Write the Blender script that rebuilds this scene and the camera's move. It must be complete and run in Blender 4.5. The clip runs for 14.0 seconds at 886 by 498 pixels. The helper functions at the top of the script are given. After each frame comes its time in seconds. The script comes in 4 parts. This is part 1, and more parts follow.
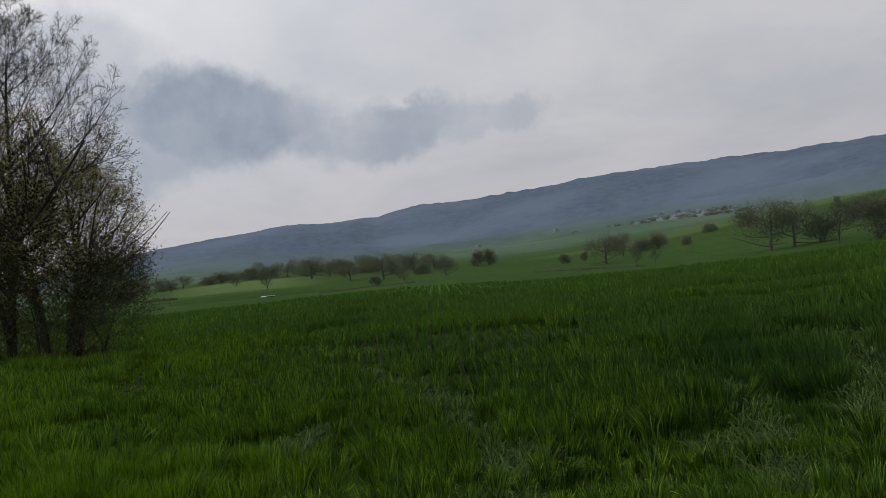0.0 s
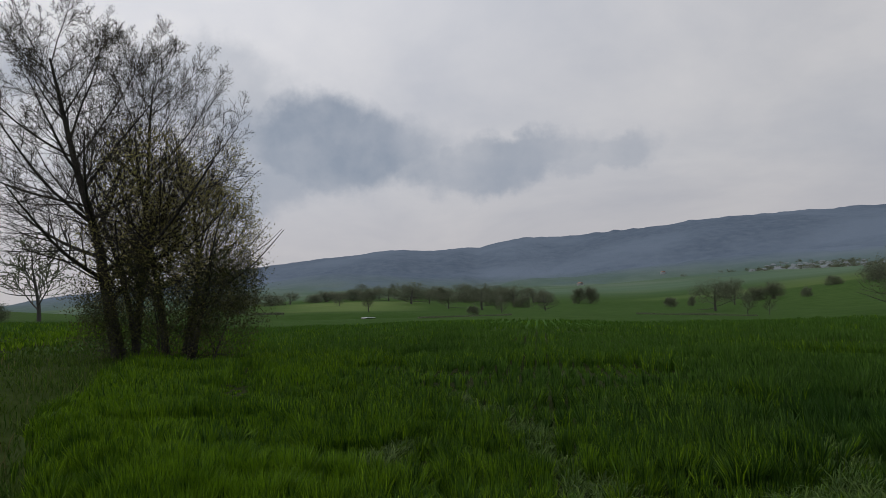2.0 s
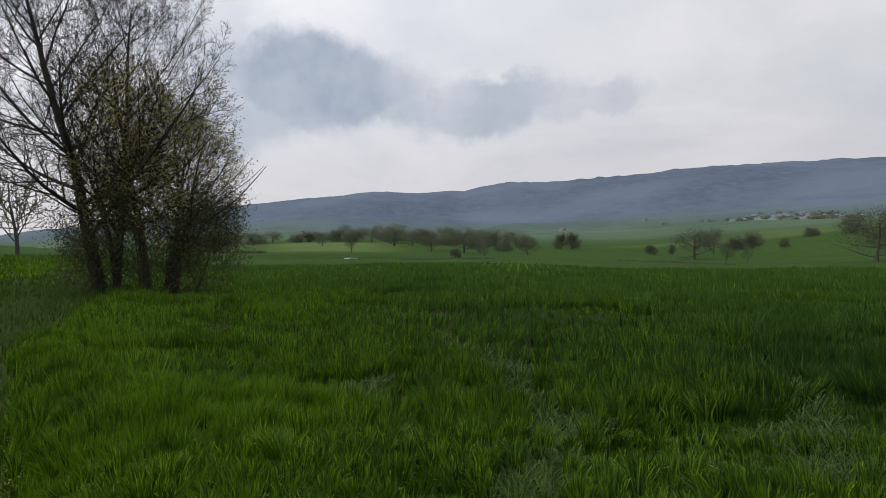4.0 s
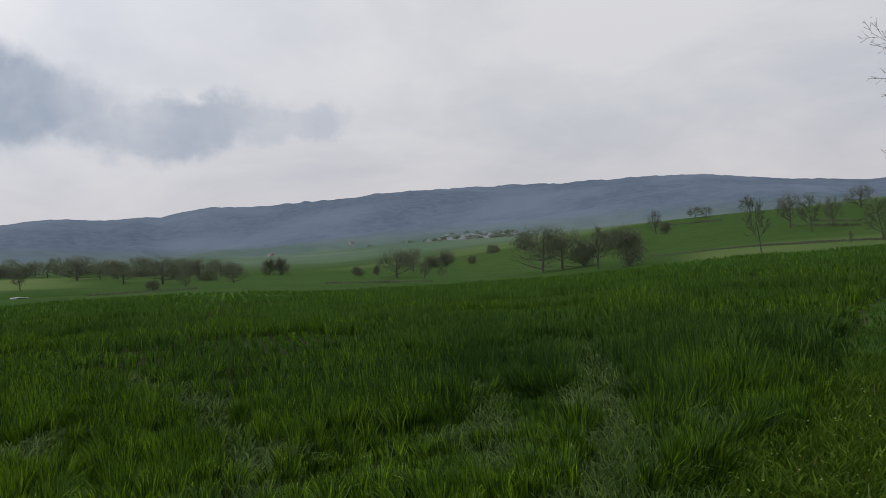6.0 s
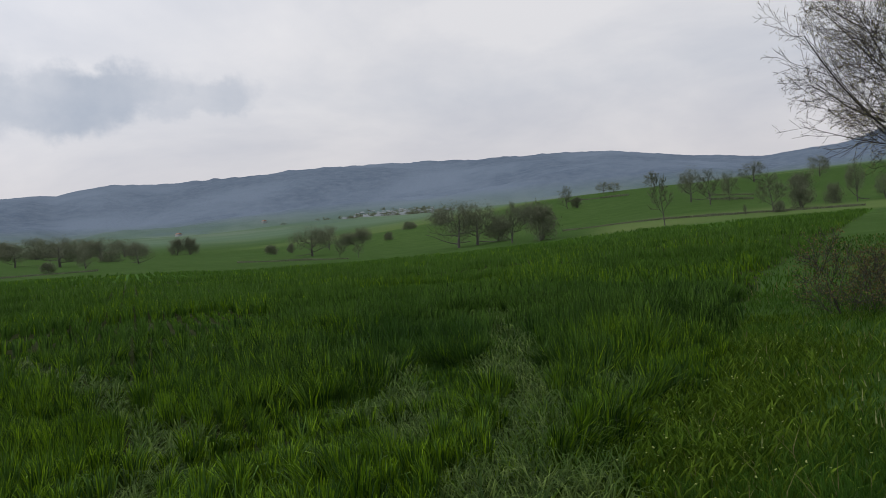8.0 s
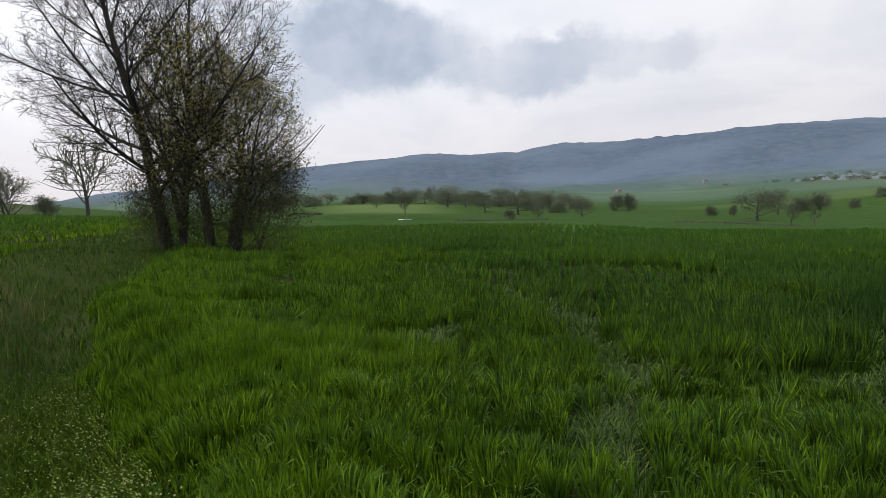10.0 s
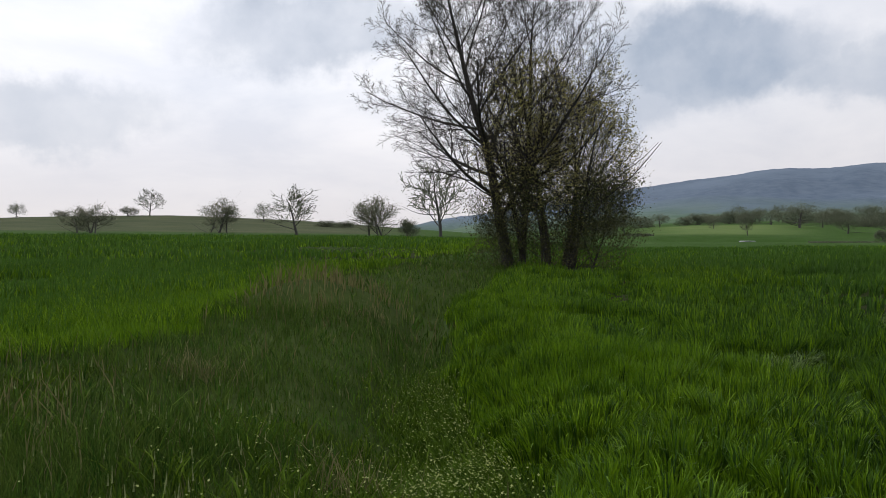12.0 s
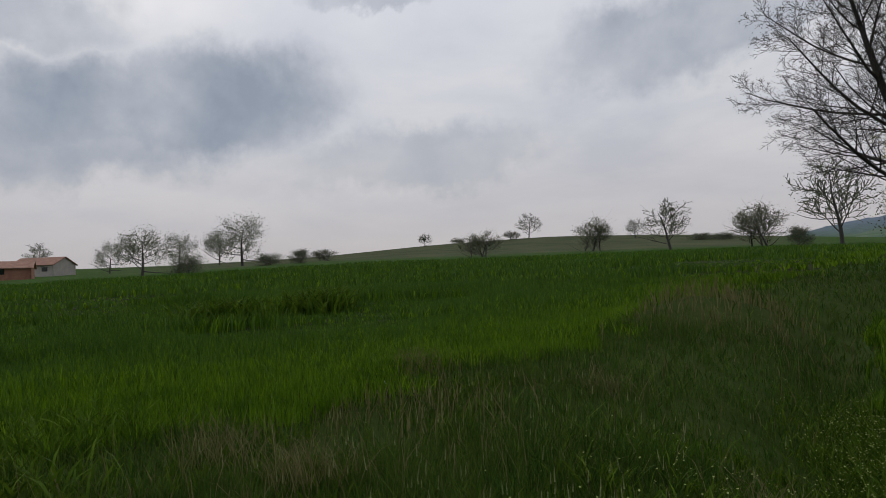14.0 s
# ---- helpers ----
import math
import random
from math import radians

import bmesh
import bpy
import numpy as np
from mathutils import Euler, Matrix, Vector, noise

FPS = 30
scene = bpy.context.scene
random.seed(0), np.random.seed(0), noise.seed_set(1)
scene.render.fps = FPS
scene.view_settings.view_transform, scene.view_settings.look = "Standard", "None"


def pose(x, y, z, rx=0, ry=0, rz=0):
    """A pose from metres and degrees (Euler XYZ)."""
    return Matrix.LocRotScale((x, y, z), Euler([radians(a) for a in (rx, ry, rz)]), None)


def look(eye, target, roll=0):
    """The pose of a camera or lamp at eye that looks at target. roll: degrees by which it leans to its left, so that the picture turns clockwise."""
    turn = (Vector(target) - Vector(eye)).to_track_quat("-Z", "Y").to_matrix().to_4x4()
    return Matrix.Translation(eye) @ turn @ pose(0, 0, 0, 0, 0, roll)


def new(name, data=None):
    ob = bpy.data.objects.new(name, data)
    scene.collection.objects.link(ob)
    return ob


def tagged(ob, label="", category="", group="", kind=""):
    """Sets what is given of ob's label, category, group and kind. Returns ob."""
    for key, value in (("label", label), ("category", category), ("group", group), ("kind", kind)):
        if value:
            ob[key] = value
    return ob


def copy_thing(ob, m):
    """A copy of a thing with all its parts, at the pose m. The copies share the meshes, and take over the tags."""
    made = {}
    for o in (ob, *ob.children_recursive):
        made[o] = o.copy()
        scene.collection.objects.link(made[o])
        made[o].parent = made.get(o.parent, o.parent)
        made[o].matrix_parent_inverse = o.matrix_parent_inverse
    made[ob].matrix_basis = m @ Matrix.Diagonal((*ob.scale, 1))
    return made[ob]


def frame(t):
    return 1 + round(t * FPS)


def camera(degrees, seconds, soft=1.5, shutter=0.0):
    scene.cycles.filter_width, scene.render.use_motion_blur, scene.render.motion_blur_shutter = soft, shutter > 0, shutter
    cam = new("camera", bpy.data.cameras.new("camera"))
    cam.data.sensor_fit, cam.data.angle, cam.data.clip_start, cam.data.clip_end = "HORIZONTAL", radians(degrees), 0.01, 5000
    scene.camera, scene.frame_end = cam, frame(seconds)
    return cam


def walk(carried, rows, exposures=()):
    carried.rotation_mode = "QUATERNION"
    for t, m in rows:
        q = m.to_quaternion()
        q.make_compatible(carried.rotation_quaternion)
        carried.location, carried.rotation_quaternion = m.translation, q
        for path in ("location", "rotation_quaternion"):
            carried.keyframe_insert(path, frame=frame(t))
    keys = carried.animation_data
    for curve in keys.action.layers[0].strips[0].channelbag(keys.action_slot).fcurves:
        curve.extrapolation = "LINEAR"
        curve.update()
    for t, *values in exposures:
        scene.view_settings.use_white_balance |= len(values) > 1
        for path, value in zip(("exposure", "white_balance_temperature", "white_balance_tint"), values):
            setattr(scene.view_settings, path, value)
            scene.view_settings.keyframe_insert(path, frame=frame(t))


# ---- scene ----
cam = camera(66.3, 14.0, soft=0.75)
# seconds, eye x y z, turn about x y z in degrees
PATH = [
    (0.0, 0.044, -0.008, 1.699, 93.072, 6.303, -0.285),
    (0.5, 0.070, -0.180, 1.656, 94.475, 3.548, 8.299),
    (1.0, 0.175, -0.230, 1.631, 95.755, 0.731, 8.360),
    (1.5, 0.175, -0.250, 1.660, 97.794, 3.276, 6.928),
    (2.0, 0.142, -0.263, 1.636, 96.309, 1.941, 7.939),
    (2.5, 0.141, -0.267, 1.623, 94.592, 1.623, 7.707),
    (2.7, 0.147, -0.260, 1.621, 94.031, 1.457, 6.639),
    (4.8, 0.143, -0.276, 1.548, 90.498, 0.012, 6.110),
    (5.0, 0.168, -0.286, 1.548, 90.400, -0.005, 1.308),
    (5.5, 0.261, -0.249, 1.563, 91.506, 1.974, -10.295),
    (6.0, 0.318, -0.253, 1.571, 92.526, 3.990, -17.676),
    (6.5, 0.413, -0.217, 1.563, 92.381, 6.263, -26.387),
    (7.0, 0.490, -0.208, 1.532, 90.829, 5.118, -34.067),
    (7.5, 0.471, -0.203, 1.529, 90.895, 5.663, -33.687),
    (8.0, 0.391, -0.166, 1.516, 90.012, 4.952, -24.715),
    (8.5, 0.278, -0.172, 1.540, 90.227, 5.017, -12.843),
    (9.0, 0.147, -0.203, 1.504, 89.002, 2.050, -0.940),
    (9.2, 0.088, -0.284, 1.500, 88.539, 1.341, 3.791),
    (11.3, -0.070, -0.226, 1.318, 88.710, -0.073, 18.344),
    (11.5, -0.088, -0.278, 1.333, 89.068, -0.330, 24.586),
    (12.0, -0.093, -0.436, 1.350, 90.311, 0.027, 38.192),
    (12.5, -0.094, -0.557, 1.375, 91.799, -0.344, 49.932),
    (13.0, -0.116, -0.629, 1.399, 93.034, 1.270, 57.536),
    (13.5, -0.091, -0.701, 1.396, 93.375, 0.820, 63.443),
    (14.0, -0.083, -0.763, 1.388, 92.229, 1.957, 68.849),
]
EXPOSURES = [(0.0, -0.4), (0.5, -0.26), (1.0, -0.38), (1.5, -0.44), (2.0, -0.46), (2.7, -0.36), (4.8, 0.08), (5.2, 0.08), (6.0, -0.14), (6.5, -0.26), (7.2, -0.04), (7.5, -0.02), (9.0, 0.05), (9.2, 0.1), (11.3, 0.32), (11.6, 0.28), (12.5, -0.08), (13.2, -0.32), (14.0, -0.5)]
walk(cam, [(t, pose(*row)) for t, *row in PATH], EXPOSURES)

# ---- sky and sun ----
def direction(az, el):
    """Unit vector; az counts degrees to the left of north (+y), el above the level."""
    a, e = radians(az), radians(el)
    return Vector((-math.sin(a) * math.cos(e), math.cos(a) * math.cos(e), math.sin(e)))


world = bpy.data.worlds.new("overcast_sky")
scene.world = world
world.use_nodes = True
wn, wl = world.node_tree.nodes, world.node_tree.links
wn.clear()


def wnode(kind, **settings):
    n = wn.new(kind)
    for k, v in settings.items():
        if k in n.inputs:
            n.inputs[k].default_value = v
    return n


def wmath(op, a, b=None, c=None):
    n = wn.new("ShaderNodeMath")
    n.operation = op
    for i, v in enumerate((a, b, c)):
        if v is None:
            continue
        if isinstance(v, (int, float)):
            n.inputs[i].default_value = v
        else:
            wl.new(v, n.inputs[i])
    return n.outputs[0]


def wmix(fac, a, b):
    n = wn.new("ShaderNodeMix")
    n.data_type = "RGBA"
    for sock, v in ((n.inputs[0], fac), (n.inputs[6], a), (n.inputs[7], b)):
        if isinstance(v, tuple):
            sock.default_value = (*v, 1)
        elif isinstance(v, (int, float)):
            sock.default_value = v
        else:
            wl.new(v, sock)
    return n.outputs[2]


wcoord = wnode("ShaderNodeTexCoord").outputs["Generated"]
wrag = wnode("ShaderNodeTexNoise", Scale=5.0, Detail=6.0, Roughness=0.62)
wl.new(wcoord, wrag.inputs["Vector"])
wsub = wn.new("ShaderNodeVectorMath")
wsub.operation = "SUBTRACT"
wl.new(wrag.outputs["Color"], wsub.inputs[0])
wsub.inputs[1].default_value = (0.5, 0.5, 0.5)
wmad = wn.new("ShaderNodeVectorMath")
wmad.operation = "MULTIPLY_ADD"
wl.new(wsub.outputs[0], wmad.inputs[0])
wmad.inputs[1].default_value = (0.21, 0.21, 0.17)
wl.new(wcoord, wmad.inputs[2])
ragged = wmad.outputs[0]


def cloud_bank(az, el, half_az, half_el, tilt=0.0, sharp=1.6):
    """A cloud as an ellipsoid in the directions of the sky with a torn edge; 0 outside, 1 within."""
    m = wn.new("ShaderNodeMapping")
    m.vector_type = "TEXTURE"
    m.inputs["Location"].default_value = direction(az, el)
    m.inputs["Rotation"].default_value = Euler((radians(0), radians(tilt), radians(az))).to_matrix().to_euler()
    m.inputs["Scale"].default_value = (math.tan(radians(half_az)), 0.5, math.tan(radians(half_el)))
    wl.new(ragged, m.inputs["Vector"])
    n = wn.new("ShaderNodeVectorMath")
    n.operation = "LENGTH"
    wl.new(m.outputs[0], n.inputs[0])
    ramp = wn.new("ShaderNodeMapRange")
    ramp.interpolation_type = "SMOOTHSTEP"
    wl.new(n.outputs["Value"], ramp.inputs[0])
    for i, v in ((1, 1.25), (2, 1.25 - 1.0 / sharp), (3, 0.0), (4, 1.0)):
        ramp.inputs[i].default_value = v
    return ramp.outputs[0]


sky = wn.new("ShaderNodeTexSky")
sky.sky_type = "NISHITA"
sky.sun_disc = False
sky.sun_elevation, sky.sun_rotation = radians(42), radians(-75)
sky_dim = wmix(1.0, (0, 0, 0), sky.outputs[0])
skyscale = wn.new("ShaderNodeVectorMath")
skyscale.operation = "SCALE"
wl.new(sky_dim, skyscale.inputs[0])
skyscale.inputs["Scale"].default_value = 0.08

# a thin even veil of cloud with soft darker and lighter folds
wsep = wn.new("ShaderNodeSeparateXYZ")
wl.new(wcoord, wsep.inputs[0])
height = wmath("MAXIMUM", wsep.outputs[2], 0.0)
lift = wmath("ADD", height, 0.22)
wflat = wn.new("ShaderNodeCombineXYZ")
wl.new(wmath("DIVIDE", wsep.outputs[0], lift), wflat.inputs[0])
wl.new(wmath("DIVIDE", wsep.outputs[1], lift), wflat.inputs[1])
fold = wnode("ShaderNodeTexNoise", Scale=1.1, Detail=7.0, Roughness=0.55, Distortion=0.3)
wl.new(wflat.outputs[0], fold.inputs["Vector"])
foldramp = wn.new("ShaderNodeMapRange")
wl.new(fold.outputs["Fac"], foldramp.inputs[0])
for i, v in ((1, 0.38), (2, 0.66), (3, 0.0), (4, 1.0)):
    foldramp.inputs[i].default_value = v
veil = wmix(foldramp.outputs[0], (0.86, 0.855, 0.885), (0.64, 0.665, 0.74))
low = wn.new("ShaderNodeMapRange")
wl.new(height, low.inputs[0])
for i, v in ((1, 0.04), (2, 0.22), (3, 1.0), (4, 0.0)):
    low.inputs[i].default_value = v
veil = wmix(wmath("MULTIPLY", low.outputs[0], 0.75), veil, (0.77, 0.725, 0.75))
# the cloud cover glows a little more towards the hidden sun
wdot = wn.new("ShaderNodeVectorMath")
wdot.operation = "DOT_PRODUCT"
wl.new(wcoord, wdot.inputs[0])
wdot.inputs[1].default_value = direction(80, 30)
glow = wmath("ADD", wmath("MULTIPLY_ADD", wmath("MAXIMUM", wdot.outputs["Value"], 0.0), 0.06, 0.90), wmath("MULTIPLY", height, wmath("MULTIPLY_ADD", wmath("MAXIMUM", wdot.outputs["Value"], 0.0), 1.1, 0.25)))
wglow = wn.new("ShaderNodeVectorMath")
wglow.operation = "SCALE"
wl.new(veil, wglow.inputs[0])
wl.new(glow, wglow.inputs["Scale"])
veil = wglow.outputs[0]
CLOUDS = [  # az, el, half widths, tilt, weight
    (17.0, 14.8, 10.5, 3.6, 4, 0.8), (3.0, 13.3, 9.5, 2.4, -6, 0.66), (24.0, 12.6, 7.0, 3.2, 0, 0.55), (-6.0, 13.6, 4.5, 1.6, -8, 0.45),
    (49.0, 18.3, 12.0, 3.4, -6, 0.6), (28.0, 18.5, 7.0, 3.4, 0, 0.4), (71.0, 9.6, 10.0, 2.6, -5, 0.42), (91.0, 14.0, 13.0, 4.6, -6, 0.85), (97.0, 11.0, 10.0, 3.4, 0, 0.7),
    (74.0, 22.5, 4.0, 1.2, 0, 0.5), (102.0, 20.0, 9.0, 3.0, 0, 0.55),
]
shade = 0.0
for az, el, ha, he, tilt, weight in CLOUDS:
    shade = wmath("MAXIMUM", shade, wmath("MULTIPLY", cloud_bank(az, el, ha, he, tilt), weight))
inner = wnode("ShaderNodeTexNoise", Scale=8.0, Detail=6.0, Roughness=0.55)
wl.new(wcoord, inner.inputs["Vector"])
shade = wmath("MULTIPLY", shade, wmath("MULTIPLY_ADD", inner.outputs["Fac"], 1.9, -0.02))
clouds = wmix(wmath("MINIMUM", shade, 1.0), veil, (0.41, 0.475, 0.585))
final = wmix(0.06, clouds, skyscale.outputs[0])
wbg = wn.new("ShaderNodeBackground")
wl.new(final, wbg.inputs[0])
wbg.inputs[1].default_value = 0.93
wout = wn.new("ShaderNodeOutputWorld")
wl.new(wbg.outputs[0], wout.inputs[0])

sun = new("sun", bpy.data.lights.new("sun", "SUN"))
sun.data.energy, sun.data.angle, sun.data.color = 0.5, radians(40), (1.0, 0.97, 0.92)
sun.matrix_world = look(direction(75, 42) * 50, (0, 0, 0))

# ---- materials ----
def material(name, rough=0.9, spec=0.2):
    m = bpy.data.materials.new(name)
    m.use_nodes = True
    b = m.node_tree.nodes["Principled BSDF"]
    b.inputs["Roughness"].default_value = rough
    b.inputs["Specular IOR Level"].default_value = spec
    return m, m.node_tree.nodes, m.node_tree.links, b


def mixc(n, l, fac, a, b, mode="MIX"):
    x = n.new("ShaderNodeMix")
    x.data_type, x.blend_type = "RGBA", mode
    for sock, v in ((x.inputs[0], fac), (x.inputs[6], a), (x.inputs[7], b)):
        if isinstance(v, tuple):
            sock.default_value = (*v, 1)
        elif isinstance(v, (int, float)):
            sock.default_value = v
        else:
            l.new(v, sock)
    return x.outputs[2]


def noisefac(n, l, scale, lo=0.35, hi=0.65, detail=4.0, rough=0.55, stretch=None, coord="Object"):
    c = n.new("ShaderNodeTexCoord").outputs[coord]
    if coord == "World":
        c = n.new("ShaderNodeNewGeometry").outputs["Position"]
    if stretch:
        m = n.new("ShaderNodeMapping")
        m.inputs["Scale"].default_value = stretch
        l.new(c, m.inputs["Vector"])
        c = m.outputs[0]
    t = n.new("ShaderNodeTexNoise")
    t.inputs["Scale"].default_value, t.inputs["Detail"].default_value, t.inputs["Roughness"].default_value = scale, detail, rough
    l.new(c, t.inputs["Vector"])
    r = n.new("ShaderNodeMapRange")
    l.new(t.outputs["Fac"], r.inputs[0])
    r.inputs[1].default_value, r.inputs[2].default_value = lo, hi
    return r.outputs[0]


def bumped(n, l, b, fac, strength=0.4, distance=0.05):
    k = n.new("ShaderNodeBump")
    k.inputs["Strength"].default_value, k.inputs["Distance"].default_value = strength, distance
    l.new(fac, k.inputs["Height"])
    l.new(k.outputs[0], b.inputs["Normal"])


def leafy(name, dark, light, other, rough=0.55, through_light=0.35, patch=0.5, spec=0.12):
    """Blades and leaves: each piece of its own shade, drifting in patches, letting some light through."""
    m, n, l, b = material(name, rough, spec)
    isl = n.new("ShaderNodeNewGeometry").outputs["Random Per Island"]
    sq = n.new("ShaderNodeMath")
    sq.operation = "POWER"
    l.new(isl, sq.inputs[0])
    sq.inputs[1].default_value = 1.6
    c = mixc(n, l, sq.outputs[0], dark, light)
    p = noisefac(n, l, patch, 0.42, 0.68)
    c = mixc(n, l, p, c, other)
    c = mixc(n, l, noisefac(n, l, patch * 4.3, 0.5, 0.72), c, dark)
    fine = noisefac(n, l, 40.0)
    c = mixc(n, l, fine, c, mixc(n, l, 0.3, c, dark))
    l.new(c, b.inputs["Base Color"])
    t = n.new("ShaderNodeBsdfTranslucent")
    l.new(c, t.inputs[0])
    s = n.new("ShaderNodeMixShader")
    s.inputs[0].default_value = through_light
    l.new(b.outputs[0], s.inputs[1])
    l.new(t.outputs[0], s.inputs[2])
    l.new(s.outputs[0], n["Material Output"].inputs[0])
    return m


def bark_like(name, a, b_, scale=6.0):
    m, n, l, b = material(name, 0.95, 0.1)
    f = noisefac(n, l, scale, 0.3, 0.7, 6, stretch=(1, 1, 0.25))
    g = noisefac(n, l, 1.3)
    l.new(mixc(n, l, g, mixc(n, l, f, a, b_), a), b.inputs["Base Color"])
    bumped(n, l, b, f, 0.6, 0.03)
    return m


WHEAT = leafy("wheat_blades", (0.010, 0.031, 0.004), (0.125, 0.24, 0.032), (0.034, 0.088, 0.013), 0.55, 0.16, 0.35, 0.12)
# the neighbouring crop's lighter green, also the haze-paled colour of far wheat
WHEAT_PALE = leafy("lighter_wheat_blades", (0.036, 0.086, 0.011), (0.115, 0.22, 0.03), (0.072, 0.152, 0.021), 0.55, 0.2, 0.09, 0.1)
WHEAT_YELLOW = leafy("yellow_green_wheat_blades", (0.032, 0.082, 0.003), (0.245, 0.40, 0.014), (0.125, 0.235, 0.008), 0.5, 0.18, 0.4, 0.12)
RANK = leafy("rank_olive_grass_blades", (0.031, 0.062, 0.010), (0.16, 0.235, 0.044), (0.086, 0.132, 0.022), 0.7, 0.25, 0.5, 0.04)
LODGED = leafy("lodged_straw_blades", (0.018, 0.045, 0.005), (0.18, 0.255, 0.06), (0.05, 0.10, 0.014), 0.6, 0.2, 1.2, 0.1)
MEADOW = leafy("meadow_grass_blades", (0.018, 0.054, 0.006), (0.115, 0.215, 0.026), (0.05, 0.118, 0.014), 0.6, 0.3, 0.6, 0.06)
DRY = leafy("dry_grass_stalks", (0.115, 0.108, 0.043), (0.26, 0.24, 0.11), (0.165, 0.152, 0.06), 0.8, 0.2, 1.0)
HERB = leafy("herb_leaves", (0.032, 0.066, 0.005), (0.145, 0.225, 0.02), (0.08, 0.145, 0.012), 0.6, 0.3, 1.5, 0.05)
PETAL = leafy("white_petals", (0.24, 0.30, 0.08), (0.50, 0.52, 0.22), (0.36, 0.42, 0.13), 0.6, 0.3, 3.0)
SPIKE = leafy("pale_flower_spikes", (0.16, 0.2, 0.07), (0.36, 0.38, 0.18), (0.26, 0.28, 0.12), 0.7, 0.25, 3.0)
BUDS = leafy("spring_buds", (0.05, 0.055, 0.025), (0.12, 0.12, 0.05), (0.09, 0.07, 0.035), 0.6, 0.35, 0.5)
BUDS_GREEN = leafy("young_leaves", (0.22, 0.21, 0.06), (0.46, 0.42, 0.15), (0.32, 0.28, 0.11), 0.6, 0.5, 0.4, 0.05)
BROWN_LEAF = leafy("brown_old_leaves", (0.10, 0.075, 0.03), (0.26, 0.19, 0.085), (0.15, 0.13, 0.05), 0.7, 0.3, 0.8)
DARK_LEAF = leafy("dark_leaves", (0.05, 0.062, 0.024), (0.13, 0.14, 0.05), (0.10, 0.088, 0.042), 0.6, 0.3, 0.6)
# twigs and leaves of distant trees, greyed and lightened: haze mixed into the colour
HAZE_TWIG = leafy("haze_paled_budding_twigs", (0.118, 0.138, 0.092), (0.205, 0.225, 0.148), (0.17, 0.168, 0.115), 0.8, 0.4, 0.15)
HAZE_GREEN = leafy("haze_paled_dark_leaves", (0.11, 0.128, 0.085), (0.195, 0.215, 0.14), (0.16, 0.165, 0.11), 0.8, 0.4, 0.15)
HAZE_PALE = leafy("haze_greyed_pale_leaves", (0.17, 0.175, 0.12), (0.30, 0.29, 0.20), (0.24, 0.22, 0.15), 0.8, 0.4, 0.15)
BARK = bark_like("grey_brown_bark", (0.035, 0.033, 0.031), (0.095, 0.09, 0.084))
TWIG = bark_like("dark_twigs", (0.04, 0.036, 0.033), (0.085, 0.076, 0.068), 12.0)
# bark of distant trees, lightened with painted haze
HAZE_BARK = bark_like("haze_paled_bark", (0.075, 0.072, 0.068), (0.12, 0.115, 0.11), 3.0)

# ---- the lie of the land ----
EYE = 1.55
AZ = [-180, -75, -60, -50, -43, -34, -26, -18, -9, 0, 10, 18, 25, 33, 40, 50, 60, 70, 80, 92, 102, 180]
NEAR_EDGE = [0.5, 0.4, 0.4, 0.4, 0.35, 0.0, -0.28, -0.32, -0.26, 0.35, 0.45, 0.38, 0.4, 1.2, 1.38, 1.45, 1.43, 1.40, 1.36, 0.75, 0.45, 0.5]
MIDDLE = [1.0, 1.0, 1.1, 1.4, 1.5, 0.8, 0.25, 0.2, 0.3, 0.75, 1.05, 1.2, 1.25, 1.3, 1.4, 1.5, 1.55, 1.5, 1.42, 0.9, 0.6, 1.0]
HILL = [1.2, 3.0, 3.3, 3.45, 3.55, 3.4, 2.3, 1.3, 0.9, 1.3, 2.0, 2.1, 1.8, 1.4, 1.9, 2.62, 2.93, 2.55, 1.8, 1.42, 1.3, 1.2]
FOOT = [1.2, 3.4, 3.6, 3.7, 3.4, 3.4, 3.2, 3.1, 2.6, 2.6, 2.7, 2.6, 2.3, 1.7, 1.2, 1.0, 1.0, 1.0, 1.0, 1.1, 1.2, 1.2]
RIDGE_AZ = [-180, -100, -75, -66, -58.9, -55.5, -50.3, -46, -42.7, -39, -34, -26, -18, -13, -11, -3, 1.5, 4.8, 6.3, 8.6, 12, 19, 24, 30, 37, 42, 50, 90, 180]
RIDGE = [0.6, 4.0, 7.6, 7.4, 6.1, 5.15, 4.93, 5.6, 6.2, 6.9, 7.2, 7.4, 7.66, 7.55, 7.35, 6.95, 7.02, 6.25, 6.4, 6.14, 6.38, 5.6, 4.95, 4.0, 3.0, 2.1, 0.6, 0.5, 0.6]
FIELD_R, MIDDLE_R, HILL_R, FOOT_R, RIDGE_R = 80.0, 130.0, 230.0, 900.0, 3000.0


def hashed(i, j, seed):
    v = np.sin(i * 127.1 + j * 311.7 + seed * 74.7) * 43758.5453
    return v - np.floor(v)


def value_noise(x, y, size, seed=0):
    """Smooth noise from 0 to 1 with lumps of the given size in metres."""
    u, v = np.asarray(x, float) / size, np.asarray(y, float) / size
    i, j = np.floor(u), np.floor(v)
    a, b = u - i, v - j
    a, b = a * a * (3 - 2 * a), b * b * (3 - 2 * b)
    return (hashed(i, j, seed) * (1 - a) * (1 - b) + hashed(i + 1, j, seed) * a * (1 - b)
            + hashed(i, j + 1, seed) * (1 - a) * b + hashed(i + 1, j + 1, seed) * a * b)


def smooth(a, b, v):
    k = np.clip((np.asarray(v, float) - a) / (b - a), 0, 1)
    return k * k * (3 - 2 * k)


